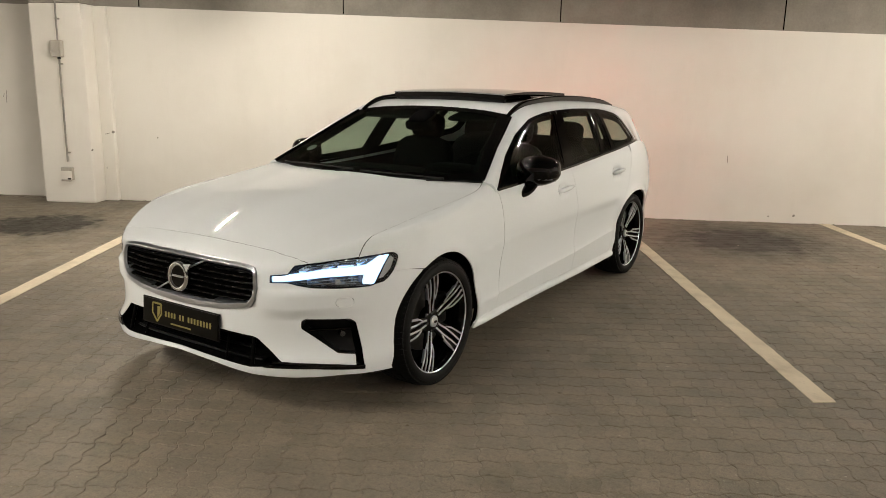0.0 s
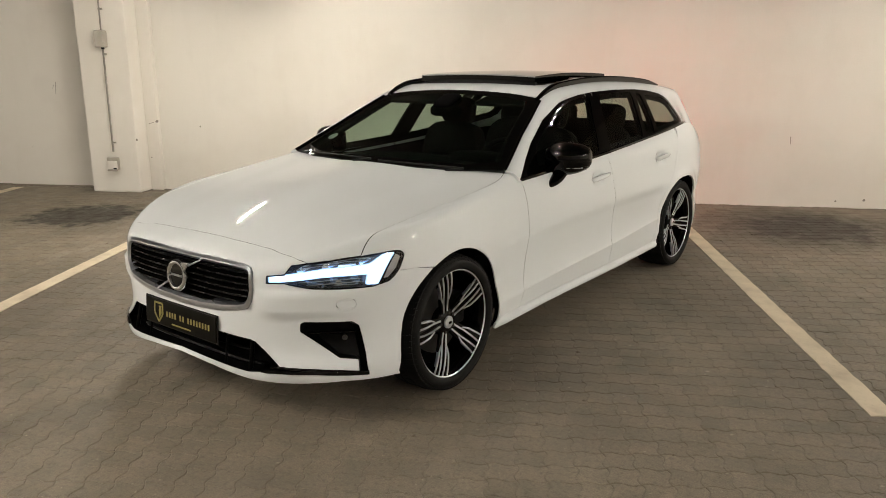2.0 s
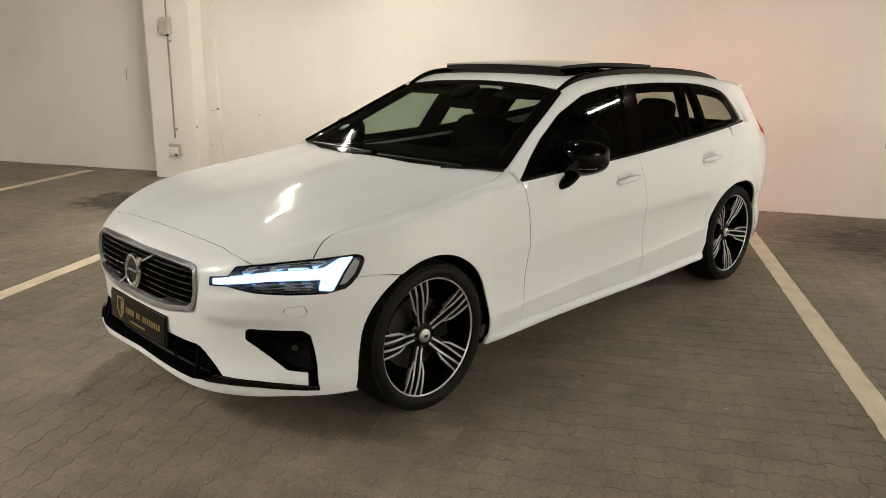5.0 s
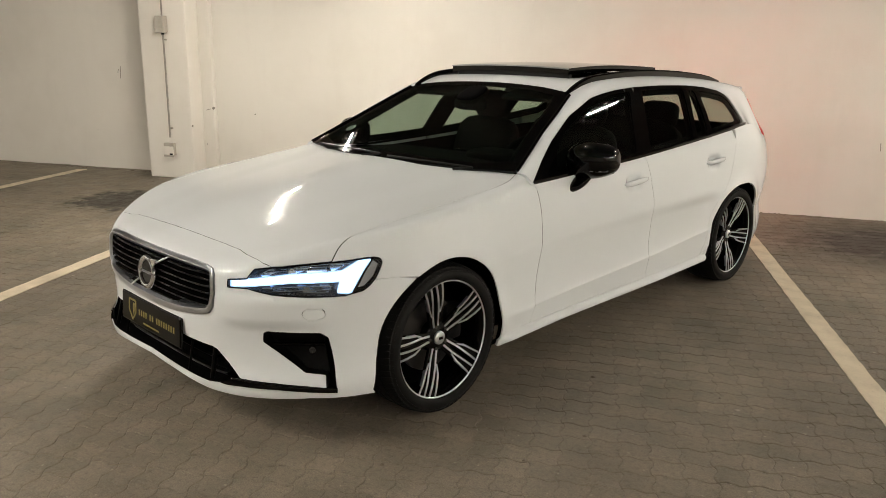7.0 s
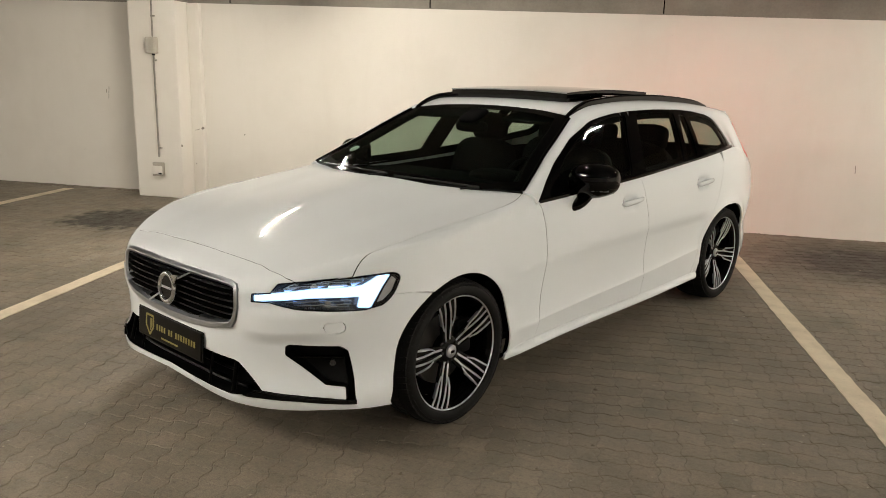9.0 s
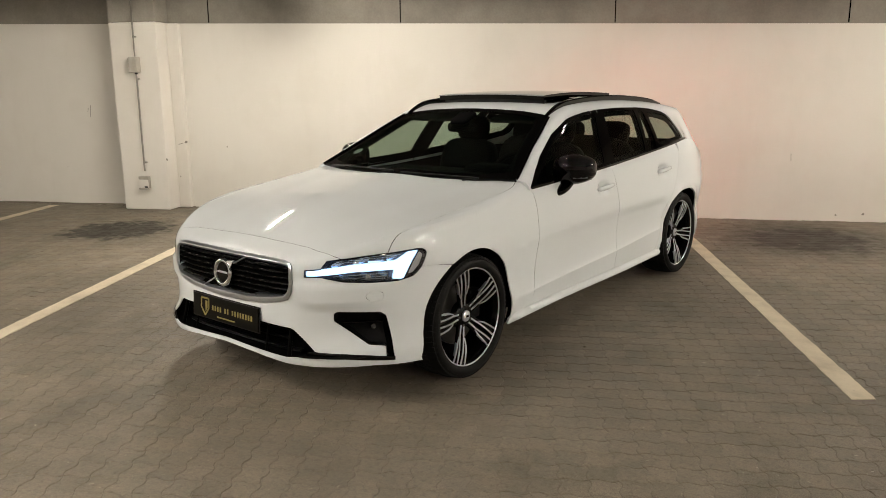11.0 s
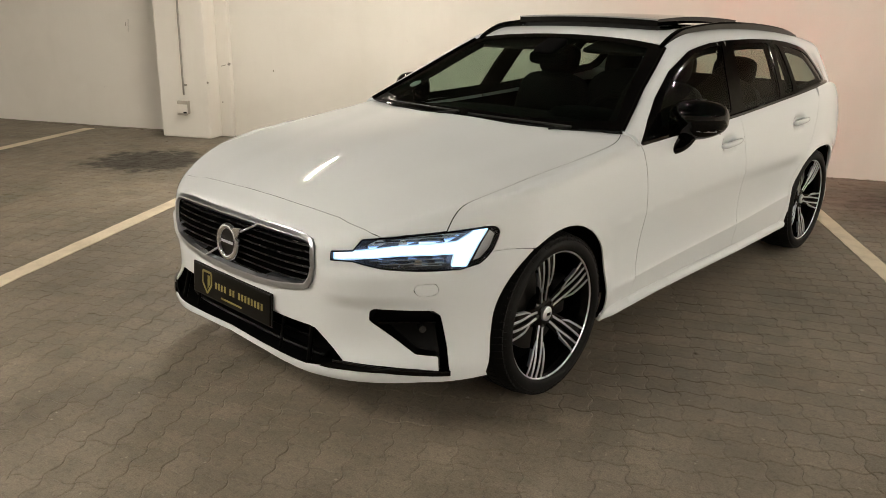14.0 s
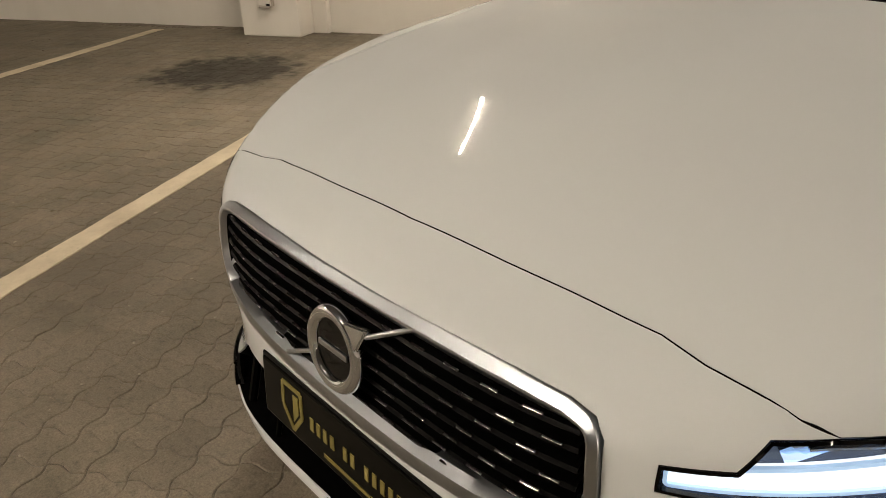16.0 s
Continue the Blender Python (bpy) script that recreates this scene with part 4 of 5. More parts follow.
# headlamps
BAR = tz((0.391, 0.655), (0.391, 0.679), (0.444, 0.687), (0.553, 0.706), (0.657, 0.709), (0.697, 0.712), (0.746, 0.748), (0.780, 0.749), (0.756, 0.703), (0.722, 0.623), (0.684, 0.628), (0.692, 0.671), (0.554, 0.674), (0.445, 0.661))
for s in (1, -1):
    lamp = new("headlamp")
    lamp.parent = car
    lamp["label"] = "lit headlamp with a sideways T of white light"
    edge = LAMP * (s, 1)
    recess(edge, 0.045, LAMP_DARK, "lamp_housing", lamp, "", 0.006)
    front_strip("light_guide", rounded(BAR * (s, 1), 0.004), -0.016, DAY_LIGHT, lamp, 0.012, "glowing white T-shaped light", 0.012)
    # blue fringe round the lit bar, added as a glowing strip
    p = push(front_round(dense(shrunk(rounded(BAR * (s, 1), 0.004), -0.001), 0.01)), -0.014)
    smooth(part("guide_edge", sweep(p, [(-0.0022, -0.004), (-0.0022, 0.003), (0.0022, 0.003), (0.0022, -0.004)], skin_normals(lower_skin, p), closed=True), GUIDE_FRINGE, lamp, "glowing strip for the blue fringe round the light guide"))
    # slanted chrome facets above and below the bar
    for t0, z0, t1, z1, w in ((0.475, 0.698, 0.515, 0.728, 0.010), (0.555, 0.716, 0.60, 0.735, 0.012), (0.60, 0.714, 0.655, 0.722, 0.008), (0.665, 0.722, 0.70, 0.745, 0.014), (0.50, 0.652, 0.555, 0.634, 0.008), (0.575, 0.660, 0.625, 0.632, 0.010), (0.64, 0.665, 0.665, 0.640, 0.012)):
        q = np.linspace(0, 1, 6)
        p = push(front_round(np.stack([(t0 + (t1 - t0) * q) * 1.3 * s, z0 + (z1 - z0) * q], 1)), -0.030)
        part("reflector_facet", sweep(p, [(-w, -0.004), (-w, 0.004), (w, -0.002), (w, -0.006)], skin_normals(lower_skin, p)), LAMP_CHROME, lamp)
    for z, t0, t1, tag in ((0.718, 0.49, 0.66, 0), (0.729, 0.53, 0.70, 0), (0.739, 0.60, 0.72, 0), (0.652, 0.48, 0.665, 1), (0.638, 0.50, 0.67, 1), (0.629, 0.55, 0.66, 1)):
        q = np.linspace(t0, t1, 24) * 1.3 * s
        p = push(front_round(np.stack([q, 0 * q + z + 0.004 * np.sin(np.linspace(0, 3, 24))], 1)), -0.024)
        smooth(part("reflector_rib", sweep(p, [(-0.006, 0.0015), (0.006, 0.0015), (0.006, -0.0015), (-0.006, -0.0015)]), LAMP_CHROME, lamp))
    for t, z in ((0.60, 0.640), (0.56, 0.713)):
        c = push(front_round(np.array([[1.3 * t * s, z]])), -0.03)[0]
        n = skin_normals(lower_skin, c[None])[0]
        smooth(part("projector", rod(c - n * 0.01, c + n * 0.008, 0.014, 20), CHROME, lamp))
    reflector = tz((0.790, 0.742), (0.805, 0.728), (0.790, 0.680), (0.762, 0.645), (0.744, 0.640), (0.768, 0.700)) * (s, 1)
    front_strip("side_reflector", reflector, -0.018, LAMP_CHROME_PALE, lamp, 0.004)
    part("lens", skin_mesh("lens", cut(shrunk(edge, 0.001), [], front_round, lower_skin, 0.015, 0.0, 0.002, 0.0005), LENS), None, lamp).visible_shadow = False
    p = front_round(dense(shrunk(edge, 0.003), 0.012))
    smooth(part("lamp_seal", sweep(p, [(-0.002, -0.006), (-0.002, 0.0010), (0.002, 0.0010), (0.002, -0.006)], skin_normals(lower_skin, p), closed=True), GLOSS_BLACK, lamp))

# wings
wing_pts = flank((0.622, float(sill_z(0.622)) + 0.002), (0.630, 0.28), (0.645, 0.42), (0.655, 0.62), (0.645, 0.80), (0.630, 0.905), (0.612, 0.935))
top_line = [tuple(top_round(np.array([(x, y)]))[0]) for x, y in bonnet_flank[::-1]]
lamp_top = LAMP_OUTER
wing = np.concatenate([wing_pts, side_flat([(0.835, 0.600, 0.950)]), side_flat(top_line[:-1]), side_flat(lamp_top), side_flat([front_round(tz((0.793, 0.668)))[0]]), flank((-0.27, 0.665)), flank(*arc(0, 0.362, 119, -17, 26))])
panels("front_wing", cut(wing, [], side_round, lower_skin, 0.018, 0.002, 0.007), PAINT, car)

# doors, sill, rear quarter
def belt(y0, y1, n=8, drop=0.004):
    return [(y, float(belt_z(y)) - drop) for y in np.linspace(y0, y1, n)]


def sill_edge(y0, y1, n=9, drop=0.0):
    return [(y, float(sill_z(y)) + 0.002 - drop) for y in np.linspace(y0, y1, n)]


front_door = flank(*sill_edge(0.622, 1.692), (1.692, 0.335), (1.690, 0.55), (1.672, 0.743), (1.63, 0.90), (1.605, 0.985), *belt(1.603, 0.62, 12), (0.630, 0.905), (0.645, 0.80), (0.655, 0.62), (0.645, 0.42))
rear_door = flank(*sill_edge(1.692, 2.36), *[p for p in arc(2.872, 0.405, 178, 132, 8)], (2.625, 0.76), (2.665, 0.88), (2.69, 1.00), *belt(2.66, 1.607, 10), (1.63, 0.90), (1.672, 0.743), (1.690, 0.55), (1.692, 0.335))
gap_seal(sides_at(along(((0.622, 0.245), (0.633, 0.34), (0.645, 0.42), (0.651, 0.52), (0.655, 0.62), (0.651, 0.71), (0.645, 0.80), (0.638, 0.85), (0.630, 0.905)), 0.02), lower_skin), car)
gap_seal(sides_at(along(((1.692, 0.262), (1.692, 0.40), (1.690, 0.55), (1.683, 0.65), (1.672, 0.743), (1.652, 0.82), (1.63, 0.90), (1.605, 0.98)), 0.02), lower_skin), car)
RIDGE_LINES = [flank(*[(y, float(crease_z(y)) + d) for y in np.linspace(0.40, 2.50, 60)]) for d in (-0.010, -0.003, 0.003, 0.012)]
doors = []
for nm, outline, slit in (("front_door", front_door, 0.0024), ("rear_door", rear_door, 0.0012)):
    doors.append(panels(nm, cut(outline, [], side_round, lower_skin, 0.014, slit, 0.025, 0.0, RIDGE_LINES), PAINT, car))
sill = flank((0.369, 0.226), (0.40, 0.236), *sill_edge(0.45, 2.36, 22), (2.405, 0.290), (2.442, 0.322), (2.436, 0.28), (2.422, 0.245), (2.38, 0.218), *sill_edge(2.2, 0.5, 14, 0.070), (0.42, 0.180), (0.378, 0.192))
panels("sill", cut(sill, [], side_round, lower_skin, 0.008, 0.0012, 0.012), PAINT, car)
quarter = flank(*arc(2.872, 0.405, 178, 132, 8), (2.625, 0.76), (2.665, 0.88), (2.69, 1.00), *belt(2.70, 3.05, 6), (3.16, 1.04), (3.3, 0.990), (3.50, 0.955), (3.58, 0.93), (3.62, 0.80), (3.60, 0.64), (3.40, 0.60), (3.30, 0.52), *arc(2.872, 0.362, 25, 181, 24), (2.405, 0.292), (2.366, 0.279))
panels("rear_quarter", cut(quarter, [], side_round, lower_skin, 0.02, 0.0006, 0.012), PAINT, car)


def rear_round(q):
    th = q[:, 0] / 1.3
    d = np.stack([np.sin(th), np.cos(th), 0 * th], 1)
    axis = np.stack([0 * th, 0 * th + 2.6, q[:, 1]], 1)
    return meet(lower_skin, axis + d * 1.8, -d, 0, 1.75)


def rear_flat(y, z):
    p = side_at(y, z)
    return 1.3 * math.atan2(p[0], p[1] - 2.6), z


rb = [(0, 0.62), (0.9, 0.62), rear_flat(3.58, 0.63), rear_flat(3.40, 0.595), rear_flat(3.30, 0.515)] + [rear_flat(*p) for p in arc(2.872, 0.362, 25, -18, 8)] + [rear_flat(3.4, 0.215), (0.9, 0.20), (0.45, 0.2), (0, 0.2)]
part("rear_bumper", skin_mesh("rear_bumper", cut(both(rb), [], rear_round, lower_skin, 0.03, 0.002, 0.025), PAINT), None, car)
tg = [(0, 1.0), (0.7, 1.0), rear_flat(3.62, 1.0), rear_flat(3.66, 0.82), rear_flat(3.64, 0.65), (0.9, 0.63), (0, 0.63)]
part("tailgate", skin_mesh("tailgate", cut(both(tg), [], rear_round, lower_skin, 0.03, 0.002, 0.025), PAINT), None, car)

# ---- glasshouse ----
TAIL_LENS = glow("red_lens", (0.4, 0.02, 0.015), 0.2)
DLO = upper((0.590, 0.9425), (0.71, 1.030), (0.845, 1.111), (1.06, 1.219), (1.285, 1.300), (1.40, 1.318), (1.55, 1.335), (1.75, 1.346), (2.05, 1.350), (2.40, 1.342), (2.62, 1.327), (2.80, 1.302), (2.87, 1.278), (2.905, 1.245), (2.91, 1.18), (2.905, 1.115), (2.86, 1.092), *[(y, float(belt_z(y)) + 0.002) for y in (2.75, 2.5, 2.2, 1.9, 1.6, 1.3, 1.0, 0.8)])
screen_edge = [(0.788, 0.568, 0.985), (0.744, 0.715, 1.058), (0.697, 0.870, 1.136), (0.650, 1.045, 1.219), (0.604, 1.217, 1.302)]
screen_half = [(0, 0.446, 0.985), (0.26, 0.447, 0.985), (0.545, 0.486, 0.98), (0.72, 0.55, 0.98), *screen_edge, (0.570, 1.248, 1.320), (0.4, 1.268, 1.342), (0.2, 1.274, 1.355), (0, 1.276, 1.36)]


def mirrored(half3, flat):
    """A closed flat outline in the upper chart from left-half points in space."""
    h = np.asarray(half3, float)
    m = h[::-1][1:-1] * (-1, 1, 1)
    return flat(np.concatenate([h, m]))


screen = mirrored(screen_half, upper_flat)
black_edge = [(0, 0.50, 1.0), (0.30, 0.505, 1.0), (0.56, 0.545, 1.0), (0.715, 0.625, 1.015), (0.655, 0.83, 1.13), (0.575, 1.11, 1.27), (0.535, 1.20, 1.315), (0.35, 1.225, 1.335), (0, 1.232, 1.345)]
clear = mirrored(black_edge, upper_flat)
windscreen = new("windscreen")
windscreen.parent = car
part("screen_pane", skin_mesh("screen_pane", cut(clear, [], upper_round, upper_skin, 0.03, 0.0, 0.004), SCREEN_GLASS), None, windscreen, "green-tinted windscreen glass")
part("screen_border", skin_mesh("screen_border", cut(screen, [clear], upper_round, upper_skin, 0.025, 0.0, 0.01, 0.0), GLOSS_BLACK), None, windscreen, "black printed windscreen border")

for s in (1, -1):
    p = (np.array(upper_round(upper_flat(screen_edge))) + (0.004, 0, 0.004)) * (s, 1, 1)
    smooth(part("screen_moulding", sweep(p, [(-0.009, -0.008), (-0.009, 0.002), (0.0, 0.006), (0.009, 0.002), (0.009, -0.008)]), GLOSS_BLACK, windscreen))
roof_rail_line = [(0.567, y) for y in (1.30, 1.6, 2.0, 2.4, 2.8)] + [(0.555, 3.1), (0.53, 3.35), (0.50, 3.52)]


def roof_at(x, y):
    return meet(upper_skin, [(x, y, 1.8)], [(0, 0, -1)], 0, 0.9, 60)[0]


ditch = [tuple(roof_at(x, y)) for x, y in roof_rail_line]
frame_out = np.concatenate([upper_flat(screen_edge), upper_flat(ditch), upper((3.49, 1.20), (3.54, 1.10), (3.58, 0.98)), upper((3.52, 0.95), (3.3, 0.985), (3.16, 1.03)), upper(*[(y, float(belt_z(y)) - 0.010) for y in (3.0, 2.8, 2.5, 2.2, 1.9, 1.6, 1.3, 1.0, 0.8)]), upper((0.59, 0.935))])
panels("side_frame", cut(frame_out, [DLO], upper_round, upper_skin, 0.018, 0.001, 0.02), PAINT, car)

# window trim and panes
PANES = {
    "front_pane": upper((0.80, 0.968), (0.84, 1.065), (0.95, 1.142), (1.12, 1.22), (1.34, 1.290), (1.50, 1.312), (1.69, 1.322), (1.62, 1.20), (1.545, 1.002), (1.2, 0.985), (0.95, 0.975)),
    "rear_pane": upper((1.695, 1.003), (1.75, 1.15), (1.815, 1.325), (2.05, 1.330), (2.31, 1.324), (2.25, 1.18), (2.19, 1.040), (2.0, 1.026)),
    "door_light": upper((2.245, 1.050), (2.30, 1.18), (2.38, 1.318), (2.45, 1.312), (2.42, 1.18), (2.375, 1.060)),
    "quarter_pane": upper((2.43, 1.066), (2.47, 1.18), (2.51, 1.305), (2.65, 1.296), (2.80, 1.272), (2.862, 1.245), (2.870, 1.16), (2.845, 1.105), (2.65, 1.086)),
}
trim = cut(DLO, [rounded(p, 0.025) for p in PANES.values()], upper_round, upper_skin, 0.018, 0.0005, 0.02, -0.003)
panels("window_trim", trim, GLOSS_BLACK, car, "gloss black window surround")
for nm, p in PANES.items():
    panels(nm, cut(rounded(p, 0.025), [], upper_round, upper_skin, 0.03, 0.0, 0.004, -0.006), SIDE_GLASS, car, "dark tinted side glass")
# bright lower edge strips of the side windows
for s in (1, -1):
    ys = np.linspace(0.60, 2.88, 50)
    p = np.array([side_at(y, float(belt_z(y)) + 0.003, upper_skin) for y in ys]) * (s, 1, 1) + (s * 0.004, 0, 0)
    smooth(part("belt_strip", sweep(p, [(-0.006, -0.009), (0.006, -0.009), (0.007, 0.006), (-0.006, 0.008)]), GLOSS_BLACK, car))

# roof skin with its open glass panel
roof_out = mirrored([(0, 1.278, 1.36), (0.2, 1.276, 1.355), (0.4, 1.270, 1.342), (0.56, 1.262, 1.322), *ditch, (0.3, 3.60, 1.28), (0, 3.64, 1.30)], upper_flat)
GLASS_ROOF = mirrored([tuple(roof_at(x, y)) for x, y in ((0, 1.46), (0.40, 1.46), (0.455, 1.50), (0.455, 2.85), (0.42, 2.90), (0, 2.90))], upper_flat)
part("roof", skin_mesh("roof", cut(roof_out, [GLASS_ROOF], upper_round, upper_skin, 0.03, 0.001, 0.02), PAINT), None, car)
sunroof = new("sunroof")
sunroof.parent = car
rear_glass = mirrored([tuple(roof_at(x, y)) for x, y in ((0, 2.30), (0.455, 2.30), (0.455, 2.85), (0.42, 2.90), (0, 2.90))], upper_flat)
part("fixed_glass", skin_mesh("fixed_glass", cut(rear_glass, [], upper_round, upper_skin, 0.04, 0.002, 0.01), GLOSS_BLACK), None, sunroof)


def roof_sheet(y0, y1, half, z0, z1, thick):
    """A curved pane over the roof, lifted z0 at its front and z1 at its rear."""
    n, m = 12, 14
    v, f = [], []
    for t in (0, -thick):
        for j in range(m + 1):
            for i in range(n + 1):
                x, y = half * (2 * i / n - 1), y0 + (y1 - y0) * j / m
                v.append((x, y, float(roof_z(y)) - 0.055 * x * x + z0 + (z1 - z0) * j / m + t))
    w, b = n + 1, (n + 1) * (m + 1)
    for j in range(m):
        for i in range(n):
            q = (j * w + i, j * w + i + 1, (j + 1) * w + i + 1, (j + 1) * w + i)
            f += [q, tuple(k + b for k in q[::-1])]
    edge = [i for i in range(w)] + [j * w + n for j in range(1, m + 1)] + [m * w + i for i in range(n - 1, -1, -1)] + [j * w for j in range(m - 1, 0, -1)]
    f += [(edge[i], b + edge[i], b + edge[(i + 1) % len(edge)], edge[(i + 1) % len(edge)]) for i in range(len(edge))]
    return v, f


smooth(part("sliding_glass", roof_sheet(1.43, 2.38, 0.45, 0.060, 0.044, 0.034), GLOSS_BLACK, sunroof, "raised dark sunroof glass"))
# pale grey strip stands for the highlight on the glass's front edge
p = [(x, 1.428, float(roof_z(1.43)) - 0.055 * x * x + 0.058) for x in np.linspace(-0.45, 0.45, 24)]
smooth(part("glass_edge", sweep(p, [(0.004 * math.cos(k_ * math.pi / 4), 0.004 * math.sin(k_ * math.pi / 4)) for k_ in range(8)]), material_once("glass_highlight_grey", (0.22, 0.23, 0.23), 0.3), sunroof, "pale strip for the highlight along the roof glass edge"), 80)
smooth(part("sunroof_frame", roof_sheet(1.60, 2.34, 0.44, -0.04, -0.04, 0.01), VOID, sunroof))
p = [(x, 1.455 + 0.10 * x * x, float(roof_z(1.455)) - 0.055 * x * x + 0.018) for x in np.linspace(-0.43, 0.43, 30)]
smooth(part("wind_deflector", sweep(p, [(-0.03, -0.03), (-0.008, 0.030), (0.008, 0.034), (0.008, -0.03)]), MATT_BLACK, sunroof))

# roof rails
for s in (1, -1):
    ys = np.concatenate([np.linspace(1.235, 1.34, 8), np.linspace(1.4, 2.75, 24), np.linspace(2.8, 3.0, 8)])
    lift = curve((1.235, 0.002), (1.28, 0.010), (1.36, 0.020), (1.6, 0.026), (2.6, 0.026), (2.85, 0.018), (3.0, 0.002))(ys)
    p = np.array([roof_at(0.585, y) for y in ys])
    p[:, 2] += lift
    rail = part("roof_rail", sweep(p * (s, 1, 1), [(-0.016, -0.03), (-0.015, -0.002), (-0.008, 0.006), (0.008, 0.006), (0.015, -0.002), (0.016, -0.03)]), GLOSS_BLACK, car, "gloss black roof rail")
    smooth(rail)

# tail: hatch glass, spoiler, lamps


def back_round(q):
    n = len(q)
    return meet(upper_skin, np.stack([q[:, 0], np.full(n, 4.6), q[:, 1]], 1), np.tile([0, -1.0, 0], (n, 1)), 0, 1.6, 80)


hatch = both([(0, 1.245), (0.44, 1.225), (0.53, 1.12), (0.60, 1.0), (0.55, 0.985), (0, 0.98)])
part("hatch_glass", skin_mesh("hatch_glass", cut(hatch, [], back_round, upper_skin, 0.04, 0.0, 0.004), SIDE_GLASS), None, car, "dark tinted rear glass")
hatch_frame = both([(0, 1.29), (0.46, 1.265), (0.60, 1.15), (0.72, 1.0), (0.74, 0.96), (0, 0.95)])
part("hatch_frame", skin_mesh("hatch_frame", cut(hatch_frame, [hatch], back_round, upper_skin, 0.03, 0.0, 0.01, -0.004), PAINT), None, car)
part("high_brake_light", box((0.34, 0.012, 0.018), (0, 3.665, 1.268), 0.003), TAIL_GLOW, car, "lit red brake light under the spoiler")
xs = np.linspace(-0.46, 0.46, 34)
p = [(x, 3.565 - 0.16 * x * x, 1.300 - 0.06 * x * x) for x in xs]
smooth(part("roof_spoiler", sweep(p, [(-0.13, -0.014), (-0.13, 0.010), (-0.02, 0.004), (0.035, -0.010), (0.03, -0.022), (0, -0.03)]), PAINT, car))
GUIDE_RED = glow("red_guide", (1.0, 0.05, 0.03), 45.0)
part("brake_light_housing", box((0.38, 0.05, 0.05), (0, 3.632, 1.262), 0.006), VOID, car)
for s in (1, -1):
    tail = new("tail_lamp")
    tail.parent = car
    tail["label"] = "lit red tail lamp running up the rear pillar"
    pth = np.array([(0.565, 3.803, 0.74), (0.565, 3.805, 0.85), (0.56, 3.803, 0.88), (0.555, 3.80, 0.91)]) * (s, 1, 1)
    smooth(part("tail_guide", sweep(pth, [(-0.016, -0.008), (-0.016, 0.008), (0.016, 0.008), (0.016, -0.008)], np.tile([0, 1.0, 0.2], (4, 1))), GUIDE_RED, tail, "glowing red light guide"))
    part("lamp_backing", box((0.08, 0.012, 0.24), (s * 0.565, 3.785, 0.825), 0.004), material_once("dark_red_plastic", (0.12, 0.008, 0.006), 0.3), tail)
    ys = ((3.40, 1.22), (3.45, 1.15), (3.50, 1.085), (3.56, 1.02), (3.61, 0.97), (3.645, 0.90), (3.65, 0.83), (3.645, 0.76))
    edge = np.array([side_at(y, z, upper_skin if z > 1.05 else lower_skin) for y, z in ys]) * (s, 1, 1)
    smooth(part("tail_lens", sweep(edge, [(-0.010, -0.012), (-0.010, 0.003), (0.010, 0.003), (0.010, -0.012)], np.tile([s * 1.0, 0.5, 0], (len(edge), 1))), TAIL_LENS, tail, "red tail lamp lens"))

# inner shell: near-black liner for the shade behind the gaps, wheel houses, underside
def liner_skin(x, y, z):
    return lower_skin(x, y, z) + 0.032


def side_liner(q):
    f = q[:, 1] / 0.6
    d = np.stack([np.cos(f), 0 * f, np.sin(f)], 1)
    axis = np.stack([0 * f + 0.30, q[:, 0], 0 * f + 0.5], 1)
    return meet(liner_skin, axis + d * 1.1, -d, 0, 1.05)


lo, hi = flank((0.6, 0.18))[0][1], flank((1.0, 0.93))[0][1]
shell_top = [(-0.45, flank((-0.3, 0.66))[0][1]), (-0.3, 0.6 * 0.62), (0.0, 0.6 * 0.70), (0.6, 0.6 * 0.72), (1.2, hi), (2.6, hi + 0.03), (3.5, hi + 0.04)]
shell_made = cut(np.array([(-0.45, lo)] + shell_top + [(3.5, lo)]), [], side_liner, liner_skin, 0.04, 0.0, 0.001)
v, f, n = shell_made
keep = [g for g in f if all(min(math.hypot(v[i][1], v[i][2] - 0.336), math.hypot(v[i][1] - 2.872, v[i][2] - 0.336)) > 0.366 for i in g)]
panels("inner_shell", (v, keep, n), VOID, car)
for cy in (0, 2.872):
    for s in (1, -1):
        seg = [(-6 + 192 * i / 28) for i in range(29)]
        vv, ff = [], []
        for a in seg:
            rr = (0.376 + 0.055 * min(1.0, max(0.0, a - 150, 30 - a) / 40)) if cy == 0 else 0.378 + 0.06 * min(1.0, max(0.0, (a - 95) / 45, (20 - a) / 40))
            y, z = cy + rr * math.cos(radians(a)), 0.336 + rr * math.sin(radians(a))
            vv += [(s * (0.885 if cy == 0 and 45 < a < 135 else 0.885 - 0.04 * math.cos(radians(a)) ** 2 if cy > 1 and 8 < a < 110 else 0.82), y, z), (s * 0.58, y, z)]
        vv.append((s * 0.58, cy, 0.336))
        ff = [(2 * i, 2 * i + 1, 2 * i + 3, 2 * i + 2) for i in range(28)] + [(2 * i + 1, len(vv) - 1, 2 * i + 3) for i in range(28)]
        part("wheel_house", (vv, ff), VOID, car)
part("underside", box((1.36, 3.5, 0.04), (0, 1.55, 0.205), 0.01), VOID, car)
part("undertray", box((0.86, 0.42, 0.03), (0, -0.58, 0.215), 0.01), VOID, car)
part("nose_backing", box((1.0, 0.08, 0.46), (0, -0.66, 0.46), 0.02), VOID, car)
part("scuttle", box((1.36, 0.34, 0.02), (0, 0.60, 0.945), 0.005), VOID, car)

